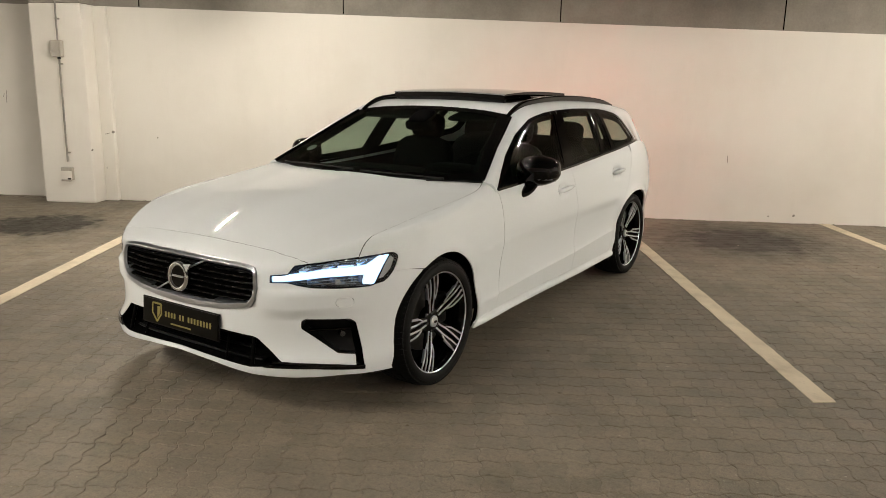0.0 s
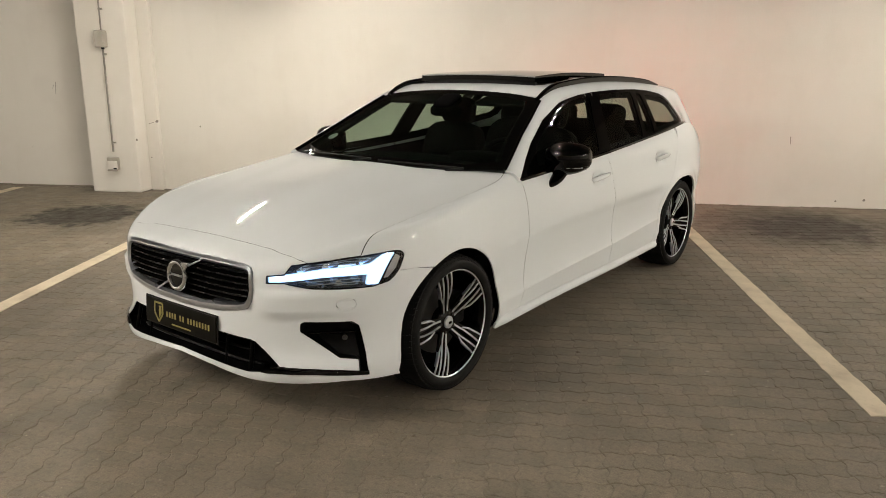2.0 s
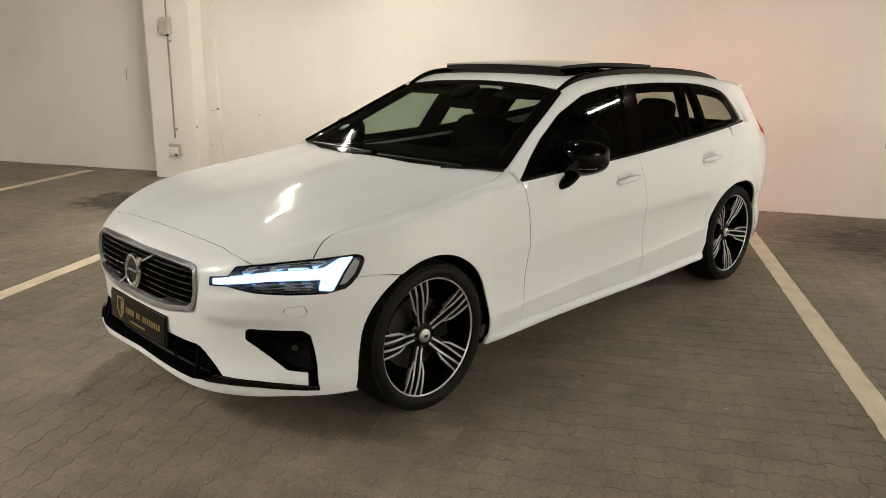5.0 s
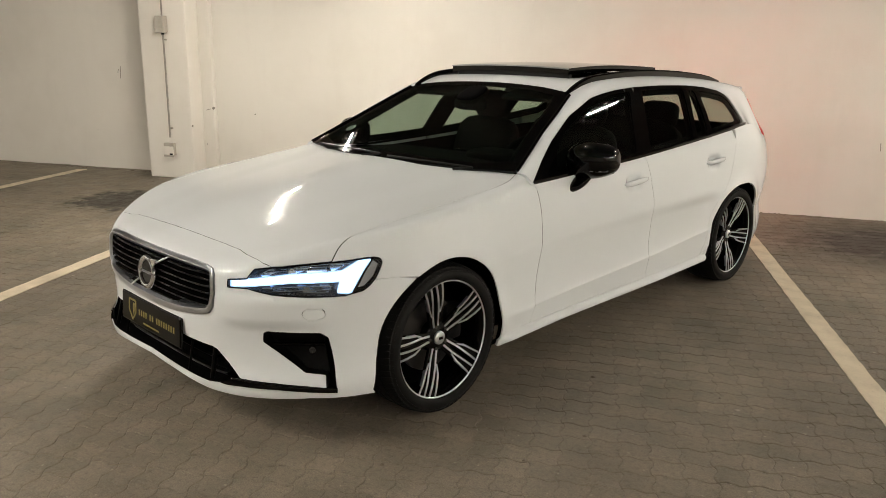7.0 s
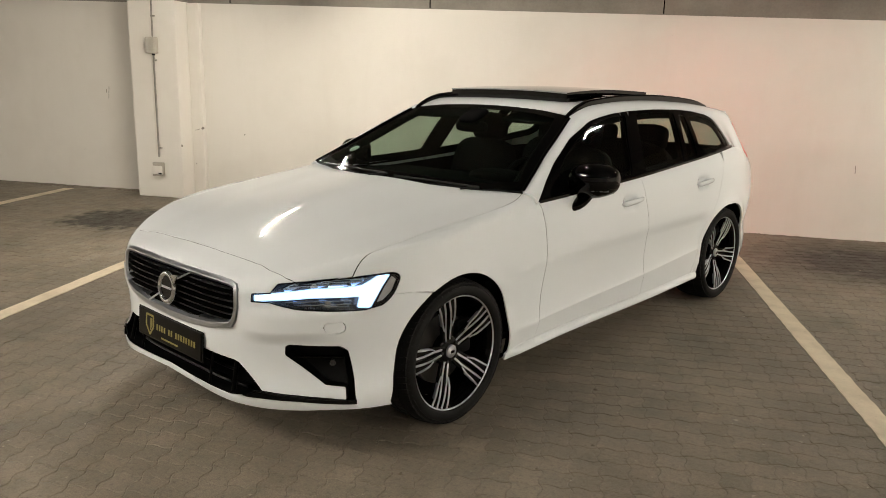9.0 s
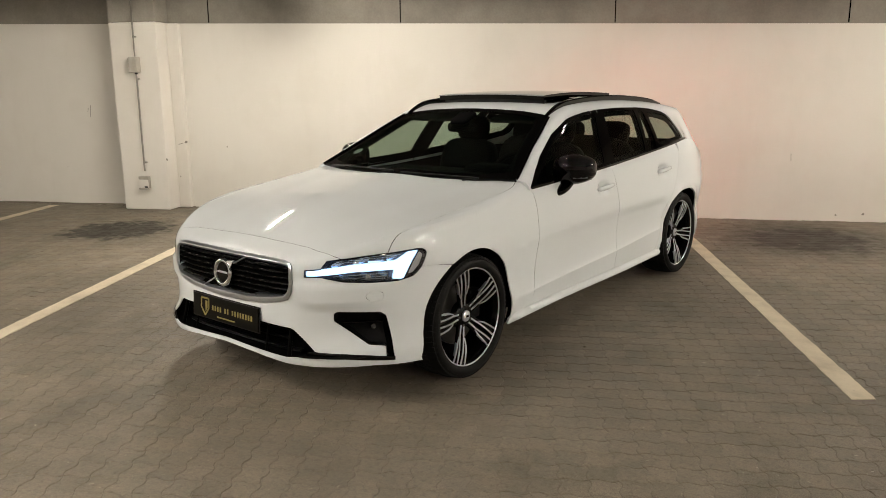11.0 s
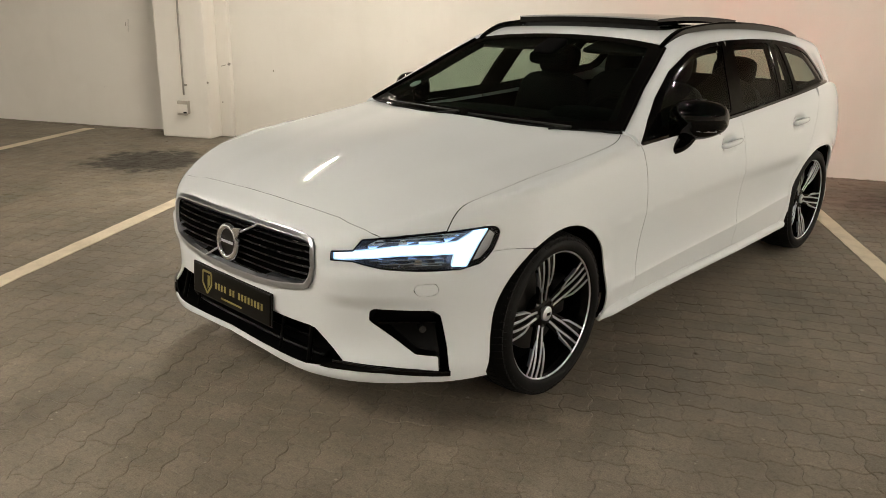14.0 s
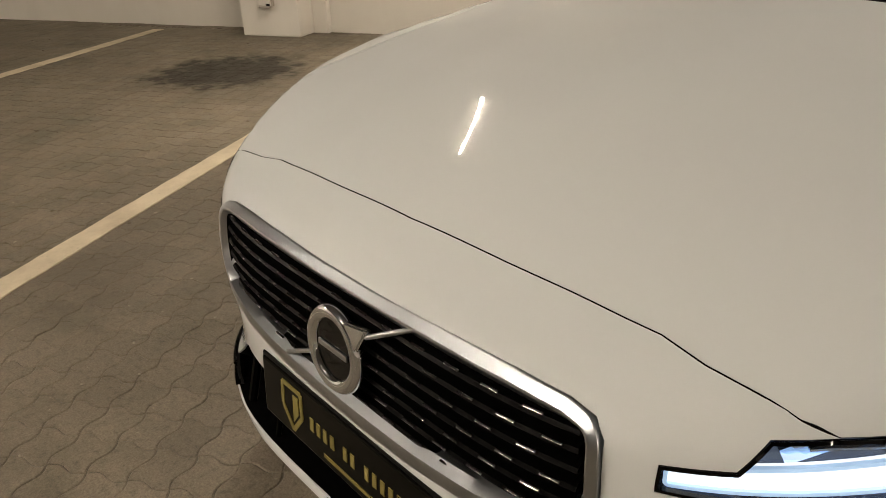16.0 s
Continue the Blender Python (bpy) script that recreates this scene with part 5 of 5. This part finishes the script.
# wipers on the scuttle
for x0, y0, x1, y1 in ((-0.68, 0.535, -0.05, 0.465), (0.02, 0.455, 0.58, 0.505)):
    a, b = meet(upper_skin, [(x0, y0, 1.6), (x1, y1, 1.6)], [(0, 0, -1)] * 2, 0, 1.0, 60) + (0, 0, 0.004)
    wiper = smooth(part("wiper", rod(a, b, 0.007, 8), MATT_BLACK, car))
    part("wiper_arm", rod(b, (b[0] * 0.85 + a[0] * 0.15, b[1] - 0.05, b[2] - 0.01), 0.006, 8), MATT_BLACK, wiper)
c = meet(upper_skin, [(-0.615, 0.72, 1.6)], [(0, 0, -1)], 0, 1.0, 60)[0]
nn = skin_normals(upper_skin, c[None])[0]
part("parking_disc", rod(c - nn * 0.008, c - nn * 0.005, 0.034, 28), material_once("pale_sticker", (0.16, 0.17, 0.175), 0.5), windscreen, "pale round sticker inside the glass")

# door handles: a tapered grip over the dent in the door
for s in (1, -1):
    for k, (y, z) in enumerate(HANDLES):
        n = 19
        u = np.linspace(-1, 1, n)
        p = np.array([side_at(y + 0.012 + 0.118 * t, z + 0.007 * t + 0.002) for t in u])
        p[:, 0] = np.linspace(side_at(y - 0.11, z)[0], side_at(y + 0.13, z)[0], n) + 0.016 * (1 - np.abs(u) ** 5)
        size = (1 - np.abs(u) ** 8) ** 0.5 * (1 - 0.28 * ramp(0.0, 1.0, u)) + 0.05
        grip = [(0.010 * math.cos(c * math.pi / 7), 0.0150 * math.sin(c * math.pi / 7)) for c in range(14)]
        gv, gf = sweep(p, grip)
        gv = (gv.reshape(n, 14, 3) - p[:, None]) * size[:, None, None] + p[:, None]
        handle = part("door_handle", (gv.reshape(-1, 3) * (s, 1, 1), gf), PAINT, doors[k][0 if s > 0 else 1], "body-coloured handle")
        smooth(handle, 60)

# door mirrors
for s in (1, -1):
    mirror = new("door_mirror")
    mirror.parent = car
    mirror["label"] = "gloss black door mirror"
    bm = bmesh.new()
    bmesh.ops.create_uvsphere(bm, u_segments=32, v_segments=20, radius=1)
    for vtx in bm.verts:
        x, y, z = vtx.co
        f = lambda q, e: math.copysign(abs(q) ** e, q)
        x, z = f(x, 0.75), f(z, 0.72)
        y = f(y, 0.9) if y < 0 else min(f(y, 0.5), 0.55)
        taper = 1 - 0.16 * max(0, x)
        vtx.co = (0.124 * x, 0.09 * y + 0.02 * x, 0.092 * z * taper + 0.006 * x)
    bmesh.ops.transform(bm, matrix=Matrix.Translation((0.925, 1.005, 1.015)), verts=bm.verts)
    if s < 0:
        bmesh.ops.scale(bm, vec=(-1, 1, 1), verts=bm.verts)
        bmesh.ops.reverse_faces(bm, faces=bm.faces)
    smooth(part("mirror_housing", bm, GLOSS_BLACK, mirror), 60)
    part("mirror_glass", box((0.19, 0.006, 0.105), (s * 0.925, 1.053, 1.005), 0.003), CHROME, mirror, "", None)
    pth = [(s * 0.855, 0.90, 0.872), (s * 0.880, 0.925, 0.892), (s * 0.895, 0.955, 0.915), (s * 0.91, 0.985, 0.945)]
    fine = along(pth, 0.008)
    thick = np.sin(np.linspace(0.55, math.pi - 0.9, len(fine))) ** 0.6
    oval = [(0.046 * math.cos(k * math.pi / 8), 0.030 * math.sin(k * math.pi / 8)) for k in range(16)]
    av, af = sweep(fine, oval)
    av = (av.reshape(len(fine), 16, 3) - fine[:, None]) * thick[:, None, None] + fine[:, None]
    smooth(part("mirror_arm", (av.reshape(-1, 3), af), GLOSS_BLACK, mirror), 70)
    ind = [(s * x, y, 0.975) for x, y in ((0.93, 0.925), (0.97, 0.935), (1.005, 0.955), (1.03, 0.985))]
    smooth(part("indicator_strip", sweep(ind, [(-0.003, -0.004), (-0.003, 0.004), (0.003, 0.004), (0.003, -0.004)]), material_once("indicator_grey", (0.16, 0.165, 0.17), 0.2), mirror))

# number-plate holder with the dealer's board
plate = new("front_plate")
plate.parent = car
plate["label"] = "black dealer plate with yellow shield and lettering"
pn = front_at(0, 0.41)
pm = Matrix.Translation((pn[0], pn[1] - 0.012, 0.408)) @ pose(0, 0, 0, 86, 0, 0)
part("plate_board", box((0.54, 0.120, 0.008), (-0.010, 0, 0), 0.004), PLATE, plate, "", pm)
part("plate_rim", box((0.555, 0.132, 0.006), (-0.010, 0, -0.004), 0.004), MATT_BLACK, plate, "", pm)


def flat_outline(pts, z0, z1):
    n = len(pts)
    v = [(x, y, z0) for x, y in pts] + [(x, y, z1) for x, y in pts]
    return v, [tuple(range(n, 2 * n)), tuple(range(n - 1, -1, -1))] + [(i, (i + 1) % n, n + (i + 1) % n, n + i) for i in range(n)]


shield = [(-0.032, 0.043), (0.030, 0.043), (0.032, -0.006), (0.0, -0.046), (-0.034, -0.006)]
for (ax, ay), (bx, by) in zip(shield, shield[1:] + shield[:1]):
    a, b = Vector((ax - 0.172, ay, 0.0055)), Vector((bx - 0.172, by, 0.0055))
    d = (b - a).normalized()
    nrm2 = Vector((-d.y, d.x, 0)) * 0.0045
    part("shield_edge", flat_outline([tuple((a - nrm2)[:2]), tuple((b - nrm2)[:2]), tuple((b + nrm2)[:2]), tuple((a + nrm2)[:2])], 0.004, 0.0058), PLATE_GOLD, plate, "", pm)
part("shield_field", flat_outline([(-0.169, 0.030), (-0.152, 0.030), (-0.151, -0.004), (-0.170, -0.028)], 0.004, 0.0056), PLATE_GOLD, plate, "", pm)
# lettering as plain bars, one for each letter
x = -0.112
for word in (4, 2, 8):
    for i in range(word):
        part("letter_bar", flat_outline([(x, -0.012), (x + 0.0110, -0.012), (x + 0.0110, 0.014), (x, 0.014)], 0.004, 0.0056), PLATE_GOLD, plate, "", pm)
        x += 0.0215
    x += 0.018
part("small_print", flat_outline([(-0.07, -0.044), (0.075, -0.044), (0.075, -0.037), (-0.07, -0.037)], 0.004, 0.0056), PLATE_GOLD, plate, "", pm)


# ---- wheels ----
def wheel_parts(owner):
    """A 19-inch alloy wheel, its axle along x, its face towards +x."""
    R, W = 0.336, 0.120
    prof = [(0.262, -W + 0.02), (0.272, -W + 0.004), (0.290, -W), (0.318, -W + 0.012), (0.330, -W + 0.028), (0.3355, -0.06), (R, 0.0), (0.3355, 0.06), (0.330, W - 0.028), (0.320, W - 0.012), (0.304, W - 0.001), (0.290, W), (0.276, W - 0.003), (0.270, W - 0.008), (0.264, W - 0.022)]
    tyre = smooth(part("tyre", lathe(prof, 96), TYRE, owner), 60)
    # tread: grooves between blocks
    bv, bf = [], []
    for row, (x0, x1) in enumerate(((-0.108, -0.062), (-0.052, -0.010), (0.010, 0.052), (0.062, 0.108))):
        nb = 70
        for i in range(nb):
            a0, a1 = 2 * math.pi * (i + 0.10) / nb, 2 * math.pi * (i + 0.88) / nb
            sl = 0.030 if row in (0, 1) else -0.030
            n0 = len(bv)
            for rr in (0.330, 0.3385):
                for xx, aa in ((x0, a0), (x1, a0 + sl), (x1, a1 + sl), (x0, a1)):
                    r2 = rr - (0.010 if abs(xx) > 0.1 else 0.002 if abs(xx) > 0.06 else 0.0)
                    bv.append((xx, r2 * math.cos(aa), r2 * math.sin(aa)))
            bf += [(n0 + 4, n0 + 5, n0 + 6, n0 + 7)] + [(n0 + j, n0 + (j + 1) % 4, n0 + 4 + (j + 1) % 4, n0 + 4 + j) for j in range(4)]
    for side_x in (-1, 1):
        for i in range(70):
            a0, a1 = 2 * math.pi * (i + 0.12) / 70, 2 * math.pi * (i + 0.80) / 70
            n0 = len(bv)
            for lift in (0.0, 0.0045):
                for xx, rr, aa in ((0.097, 0.327, a0), (0.1135, 0.309, a0), (0.1135, 0.309, a1), (0.097, 0.327, a1)):
                    bv.append((side_x * (xx + lift * 0.7), (rr + lift * 0.6) * math.cos(aa), (rr + lift * 0.6) * math.sin(aa)))
            bf += [(n0 + 4, n0 + 5, n0 + 6, n0 + 7)] + [(n0 + j, n0 + (j + 1) % 4, n0 + 4 + (j + 1) % 4, n0 + 4 + j) for j in range(4)]
    part("tread", (bv, bf), TYRE, tyre)
    rim = smooth(part("rim", lathe([(0.265, -0.10), (0.257, -0.09), (0.245, -0.05), (0.243, 0.06), (0.252, 0.085), (0.261, 0.100), (0.268, 0.1035), (0.2705, 0.100), (0.269, 0.09), (0.265, 0.08)], 96), RIM_BLACK, owner), 50)
    smooth(part("rim_edge", lathe([(0.2600, 0.1005), (0.2625, 0.1045), (0.2655, 0.1055), (0.2680, 0.1035)], 96), MACHINED, rim), 60)
    smooth(part("brake_disc", lathe([(0.06, 0.012), (0.165, 0.012), (0.165, -0.012), (0.06, -0.012)], 64), DISC, owner))
    cal = box((0.06, 0.10, 0.17), (0.005, 0.135, 0.03), 0.02)
    smooth(part("caliper", cal, MATT_BLACK, owner))
    # black sheet added for the shade behind the spokes
    part("wheel_shade_disc", (lathe([(0.0, -0.06), (0.248, -0.06)], 48)), VOID, owner)
    smooth(part("hub", lathe([(0.0, 0.068), (0.055, 0.066), (0.070, 0.055), (0.072, 0.02)], 40), RIM_BLACK, owner), 50)
    smooth(part("hub_cap", lathe([(0.0, 0.081), (0.024, 0.080), (0.030, 0.076), (0.031, 0.06)], 40), MACHINED, owner), 50)
    part("hub_mark", box((0.003, 0.022, 0.012), (0.082, 0, 0), 0.001), RIM_BLACK, owner)
    for i in range(5):
        a = 2 * math.pi * (i + 0.5) / 5
        smooth(part("wheel_bolt", rod((0.05, 0.052 * math.cos(a), 0.052 * math.sin(a)), (0.069, 0.052 * math.cos(a), 0.052 * math.sin(a)), 0.0085, 6), DISC, owner))

    def face(r):
        """How far out the spokes' face stands at a radius."""
        return 0.062 + 0.036 * ramp(0.03, 0.25, r) + 0.004 * np.sin(np.clip(r, 0, .25) * 12)

    def bar(p, q, w0, w1, top):
        """A flat bar in the wheel's face from p to q (across, radius)."""
        p, q = np.array(p), np.array(q)
        d = (q - p) / np.linalg.norm(q - p)
        nrm_ = np.array([-d[1], d[0]])
        v_, n_ = [], 8
        for k_ in range(n_ + 1):
            c_ = p + (q - p) * k_ / n_
            w_ = w0 + (w1 - w0) * k_ / n_
            h = float(face(math.hypot(*c_))) + top
            for side_, dx in ((-1, -0.016), (-1, -0.0015), (-0.7, 0.0), (0.7, 0.0), (1, -0.0015), (1, -0.016)):
                e_ = c_ + nrm_ * side_ * w_
                v_.append((h + dx, e_[0], e_[1]))
        k6 = 6
        f_ = [(i * k6 + j, i * k6 + j + 1, (i + 1) * k6 + j + 1, (i + 1) * k6 + j) for i in range(n_) for j in range(k6 - 1)]
        f_ += [tuple(range(k6 - 1, -1, -1)), tuple(n_ * k6 + j for j in range(k6))]
        return v_, f_
    for i in range(5):
        spoke = new("spoke")
        spoke.parent = owner
        spoke.matrix_local = pose(0, 0, 0, 72 * i + SPOKE_TURN, 0, 0)
        for s in (-1, 1):
            smooth(part("spoke_arm", bar((s * 0.012, 0.028), (s * 0.034, 0.262), 0.012, 0.024, -0.004), RIM_BLACK, spoke))
            smooth(part("spoke_face", bar((s * 0.0105, 0.030), (s * 0.018, 0.125), 0.0055, 0.0045, 0.0), MACHINED, spoke, "machined spoke edge"))
            smooth(part("spoke_face", bar((s * 0.018, 0.123), (s * 0.0165, 0.263), 0.0045, 0.0048, 0.0), MACHINED, spoke))
            smooth(part("spoke_face", bar((s * 0.026, 0.118), (s * 0.041, 0.160), 0.0028, 0.0045, 0.0), MACHINED, spoke))
            smooth(part("spoke_face", bar((s * 0.040, 0.157), (s * 0.0525, 0.261), 0.0045, 0.0045, 0.0), MACHINED, spoke))


SPOKE_TURN = 14.0
wheel = new("wheel")
wheel.parent = car
wheel["label"] = "black five-spoke alloy wheel with machined faces"
wheel_parts(wheel)
for piece in wheel.children_recursive:
    if piece.type == "MESH":
        piece.data.transform(Matrix.Diagonal((1, 0.985, 0.985, 1)))
wheel.matrix_local = pose(0.787, 0.010, 0.328)
for x, y, rz, spin in ((0.760, 2.876, 0, 29), (-0.787, 0.010, 180, 12), (-0.760, 2.876, 180, 50)):
    copy_thing(wheel, pose(x, y, 0.328, 0, 0, rz) @ pose(0, 0, 0, spin))


# ---- cabin ----
def blob(size, at, power=0.6, turn=None, seg=24):
    bm = bmesh.new()
    bmesh.ops.create_uvsphere(bm, u_segments=seg, v_segments=seg // 2, radius=1)
    for vtx in bm.verts:
        vtx.co = [math.copysign(abs(c) ** power, c) * s / 2 for c, s in zip(vtx.co, size)]
    if turn is not None:
        bmesh.ops.transform(bm, matrix=turn, verts=bm.verts)
    bmesh.ops.translate(bm, vec=at, verts=bm.verts)
    return bm


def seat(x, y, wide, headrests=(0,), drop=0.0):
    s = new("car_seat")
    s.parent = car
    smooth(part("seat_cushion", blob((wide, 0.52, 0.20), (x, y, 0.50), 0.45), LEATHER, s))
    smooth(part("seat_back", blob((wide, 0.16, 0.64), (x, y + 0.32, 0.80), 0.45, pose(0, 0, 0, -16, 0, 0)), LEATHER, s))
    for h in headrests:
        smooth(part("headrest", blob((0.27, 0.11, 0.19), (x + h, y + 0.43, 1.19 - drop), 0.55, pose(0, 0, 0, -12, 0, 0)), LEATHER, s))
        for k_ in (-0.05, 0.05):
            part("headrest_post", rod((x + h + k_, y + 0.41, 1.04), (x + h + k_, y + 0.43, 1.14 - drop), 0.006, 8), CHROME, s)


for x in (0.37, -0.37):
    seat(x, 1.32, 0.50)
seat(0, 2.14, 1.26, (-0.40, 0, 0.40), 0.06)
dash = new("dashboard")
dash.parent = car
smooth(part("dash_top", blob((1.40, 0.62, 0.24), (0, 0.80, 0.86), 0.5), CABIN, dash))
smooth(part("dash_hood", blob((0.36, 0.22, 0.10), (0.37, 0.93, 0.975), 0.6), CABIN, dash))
part("centre_screen", box((0.17, 0.02, 0.23), (0, 1.08, 0.86), 0.006), GLOSS_BLACK, dash)
steer = new("steering_wheel")
steer.parent = car
sm = Matrix.Translation((0.37, 1.17, 0.90)) @ pose(0, 0, 0, 66, 0, 0)
smooth(part("wheel_ring", torus(0.180, 0.016, 0.016), LEATHER, steer, "", sm))
smooth(part("wheel_boss", blob((0.15, 0.11, 0.05), (0, -0.01, -0.01), 0.6), CABIN, steer, "", sm))
for a in (0, 180, 270):
    part("wheel_spoke", box((0.12, 0.035, 0.014), (0.10, 0, 0), 0.004, 2, None), SILVER if a != 270 else CABIN, steer, "", sm @ pose(0, 0, 0, 0, 0, a))
mirror_in = new("rear_view_mirror")
mirror_in.parent = car
smooth(part("mirror_shell", blob((0.24, 0.035, 0.07), (0, 1.11, 1.235), 0.5), VOID, mirror_in))
smooth(part("sensor_pod", blob((0.15, 0.17, 0.055), (0, 1.13, 1.287), 0.5, pose(0, 0, 0, 24, 0, 0)), VOID, mirror_in))
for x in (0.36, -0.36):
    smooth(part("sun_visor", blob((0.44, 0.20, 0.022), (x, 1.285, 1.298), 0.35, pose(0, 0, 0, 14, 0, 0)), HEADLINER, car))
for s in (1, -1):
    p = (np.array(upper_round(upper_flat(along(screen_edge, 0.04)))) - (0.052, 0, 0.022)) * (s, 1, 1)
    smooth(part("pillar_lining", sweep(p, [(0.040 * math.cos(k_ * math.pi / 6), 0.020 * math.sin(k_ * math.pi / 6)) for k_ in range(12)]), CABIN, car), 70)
# box added to block the tailgate's red glow from the side panes
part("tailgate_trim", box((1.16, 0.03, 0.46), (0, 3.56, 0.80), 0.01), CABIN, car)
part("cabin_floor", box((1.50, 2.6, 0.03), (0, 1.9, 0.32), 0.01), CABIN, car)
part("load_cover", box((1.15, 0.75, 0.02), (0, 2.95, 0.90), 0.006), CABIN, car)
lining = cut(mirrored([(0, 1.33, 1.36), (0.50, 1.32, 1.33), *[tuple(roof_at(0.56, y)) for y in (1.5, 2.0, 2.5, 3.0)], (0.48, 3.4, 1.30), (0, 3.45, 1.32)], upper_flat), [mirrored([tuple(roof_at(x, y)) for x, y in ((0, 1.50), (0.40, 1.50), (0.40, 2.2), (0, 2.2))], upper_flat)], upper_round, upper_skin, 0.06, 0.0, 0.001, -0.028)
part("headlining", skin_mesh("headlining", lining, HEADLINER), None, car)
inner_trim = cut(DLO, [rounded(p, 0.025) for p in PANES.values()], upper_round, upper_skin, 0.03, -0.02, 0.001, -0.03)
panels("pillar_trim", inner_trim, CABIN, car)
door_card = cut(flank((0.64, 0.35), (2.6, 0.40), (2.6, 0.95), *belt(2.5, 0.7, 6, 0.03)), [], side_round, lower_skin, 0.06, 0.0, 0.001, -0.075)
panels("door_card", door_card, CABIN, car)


# ---- things on the pillar and wall ----
def wall_thing(name, label, category, x, y, z):
    ob = tagged(new(name), label, category)
    ob.matrix_world = ROOM @ pose(x, y, z)
    return ob


bx = -6.64
upper_box = wall_thing("junction_box", "grey rounded plastic junction box on the pillar", "junction box", bx, -PD, 1.79)
smooth(part("box_body", box((0.125, 0.085, 0.19), (0, -0.042, 0), 0.02, 3), BOX_PLASTIC, upper_box))
smooth(part("box_lid", box((0.112, 0.012, 0.115), (0, -0.088, 0.02), 0.006, 2), BOX_PLASTIC, upper_box))
part("gland", rod((0.01, -0.035, -0.115), (0.01, -0.035, -0.09), 0.018, 12), MATT_BLACK, upper_box)
low_box = wall_thing("wall_socket", "small pale covered socket box on the pillar", "socket", bx - 0.015, -PD, 0.35)
smooth(part("box_body", box((0.14, 0.05, 0.15), (0, -0.025, 0), 0.008, 2), BOX_PLASTIC, low_box))
smooth(part("cover", box((0.132, 0.012, 0.10), (0, -0.056, -0.015), 0.004, 2), WALL_PAINT, low_box))
smooth(part("lower_lip", box((0.12, 0.03, 0.02), (0.0, -0.055, -0.078), 0.004, 2), BOX_PLASTIC, low_box))
smooth(part("catch", box((0.04, 0.012, 0.018), (0.04, -0.064, -0.055), 0.003, 2), MATT_BLACK, low_box))
pipe = wall_thing("conduit", "thin grey conduit running up the pillar", "conduit", bx, -PD, 0)
smooth(part("lower_pipe", rod((-0.005, -0.018, 0.49), (0.0, -0.018, 1.70), 0.0105, 10), PIPE_GREY, pipe))
smooth(part("upper_pipe", rod((0.0, -0.018, 1.88), (0.012, -0.018, CEIL), 0.009, 10), PIPE_GREY, pipe))
for z in (0.60, 1.62, 2.12):
    part("clip", box((0.05, 0.02, 0.02), (0.012, -0.012, z), 0.004), PIPE_GREY, pipe)
for x, y, z, long, lean in ((-7.625, 0.11, 1.22, 0.15, 6), (1.017, 0.0, 0.705, 0.08, -4), (-7.66, 0.11, 1.235, 0.05, 15), (-6.262, -0.07, 0.815, 0.07, 75)):
    scratch = tagged(part("wall_scratch", box((0.006, 0.004, long), (0, 0, 0), 0.0015), PIPE_GREY), "thin dark scratch in the white wall paint", "scratch", "scratches in the wall")
    scratch.matrix_world = ROOM @ pose(x, y - 0.001, z, 0, lean, 0)
spot_rng = random.Random(9)
for x, y, z, r in ((-6.19, -0.068, 0.835, 0.020), (-5.67, 0.0, 0.775, 0.010), (1.807, 0.0, 0.088, 0.014), (-6.338, -0.296, 0.635, 0.014), (-6.30, -0.07, 0.40, 0.008), (1.53, 0.0, 0.07, 0.010)):
    bm = bmesh.new()
    bmesh.ops.create_icosphere(bm, subdivisions=2, radius=r)
    for v_ in bm.verts:
        v_.co *= spot_rng.uniform(0.6, 1.25)
        v_.co.y *= 0.25
    ob = tagged(part("paint_chip", bm, PIPE_GREY), "small dark chip in the wall paint", "chip", "chips in the wall")
    ob.matrix_world = ROOM @ pose(x, y - 0.002, z)

# crumbs and leaves on the ground along the wall
def litter(n, seed):
    rng = random.Random(seed)
    verts, faces = [], []
    for _ in range(n):
        x = rng.uniform(-9, 6)
        y = -abs(rng.gauss(0, 0.03)) - 0.008 if rng.random() < 0.8 else rng.uniform(-6, -0.1)
        r = rng.uniform(0.003, 0.014)
        p = ROOM @ Vector((x, y, 0.003))
        if abs(p.x) < 1 and -1 < p.y < 4:
            continue
        n0 = len(verts)
        for k_ in range(6):
            a = k_ * math.pi / 3
            verts.append((p.x + r * math.cos(a) * rng.uniform(0.5, 1.2), p.y + r * math.sin(a) * rng.uniform(0.5, 1.2), 0.001 + rng.uniform(0, 0.002)))
        verts.append((p.x, p.y, r * 0.7))
        faces += [(n0 + k_, n0 + (k_ + 1) % 6, n0 + 6) for k_ in range(6)]
    return verts, faces


tagged(part("grit", litter(1500, 3), worn("grit", (0.20, 0.17, 0.12), (0.10, 0.08, 0.06), 30, 90, 0.9, 0.3, 0.004)), "crumbs of grit and dry leaf along the wall", "grit", kind="stuff")
tagged(part("pale_grit", litter(160, 8), worn("pale_grit", (0.48, 0.44, 0.37), (0.36, 0.33, 0.28), 30, 90, 0.9, 0.3, 0.004)), "pale crumbs scattered over the paving", "grit", kind="stuff")
lay_paving()
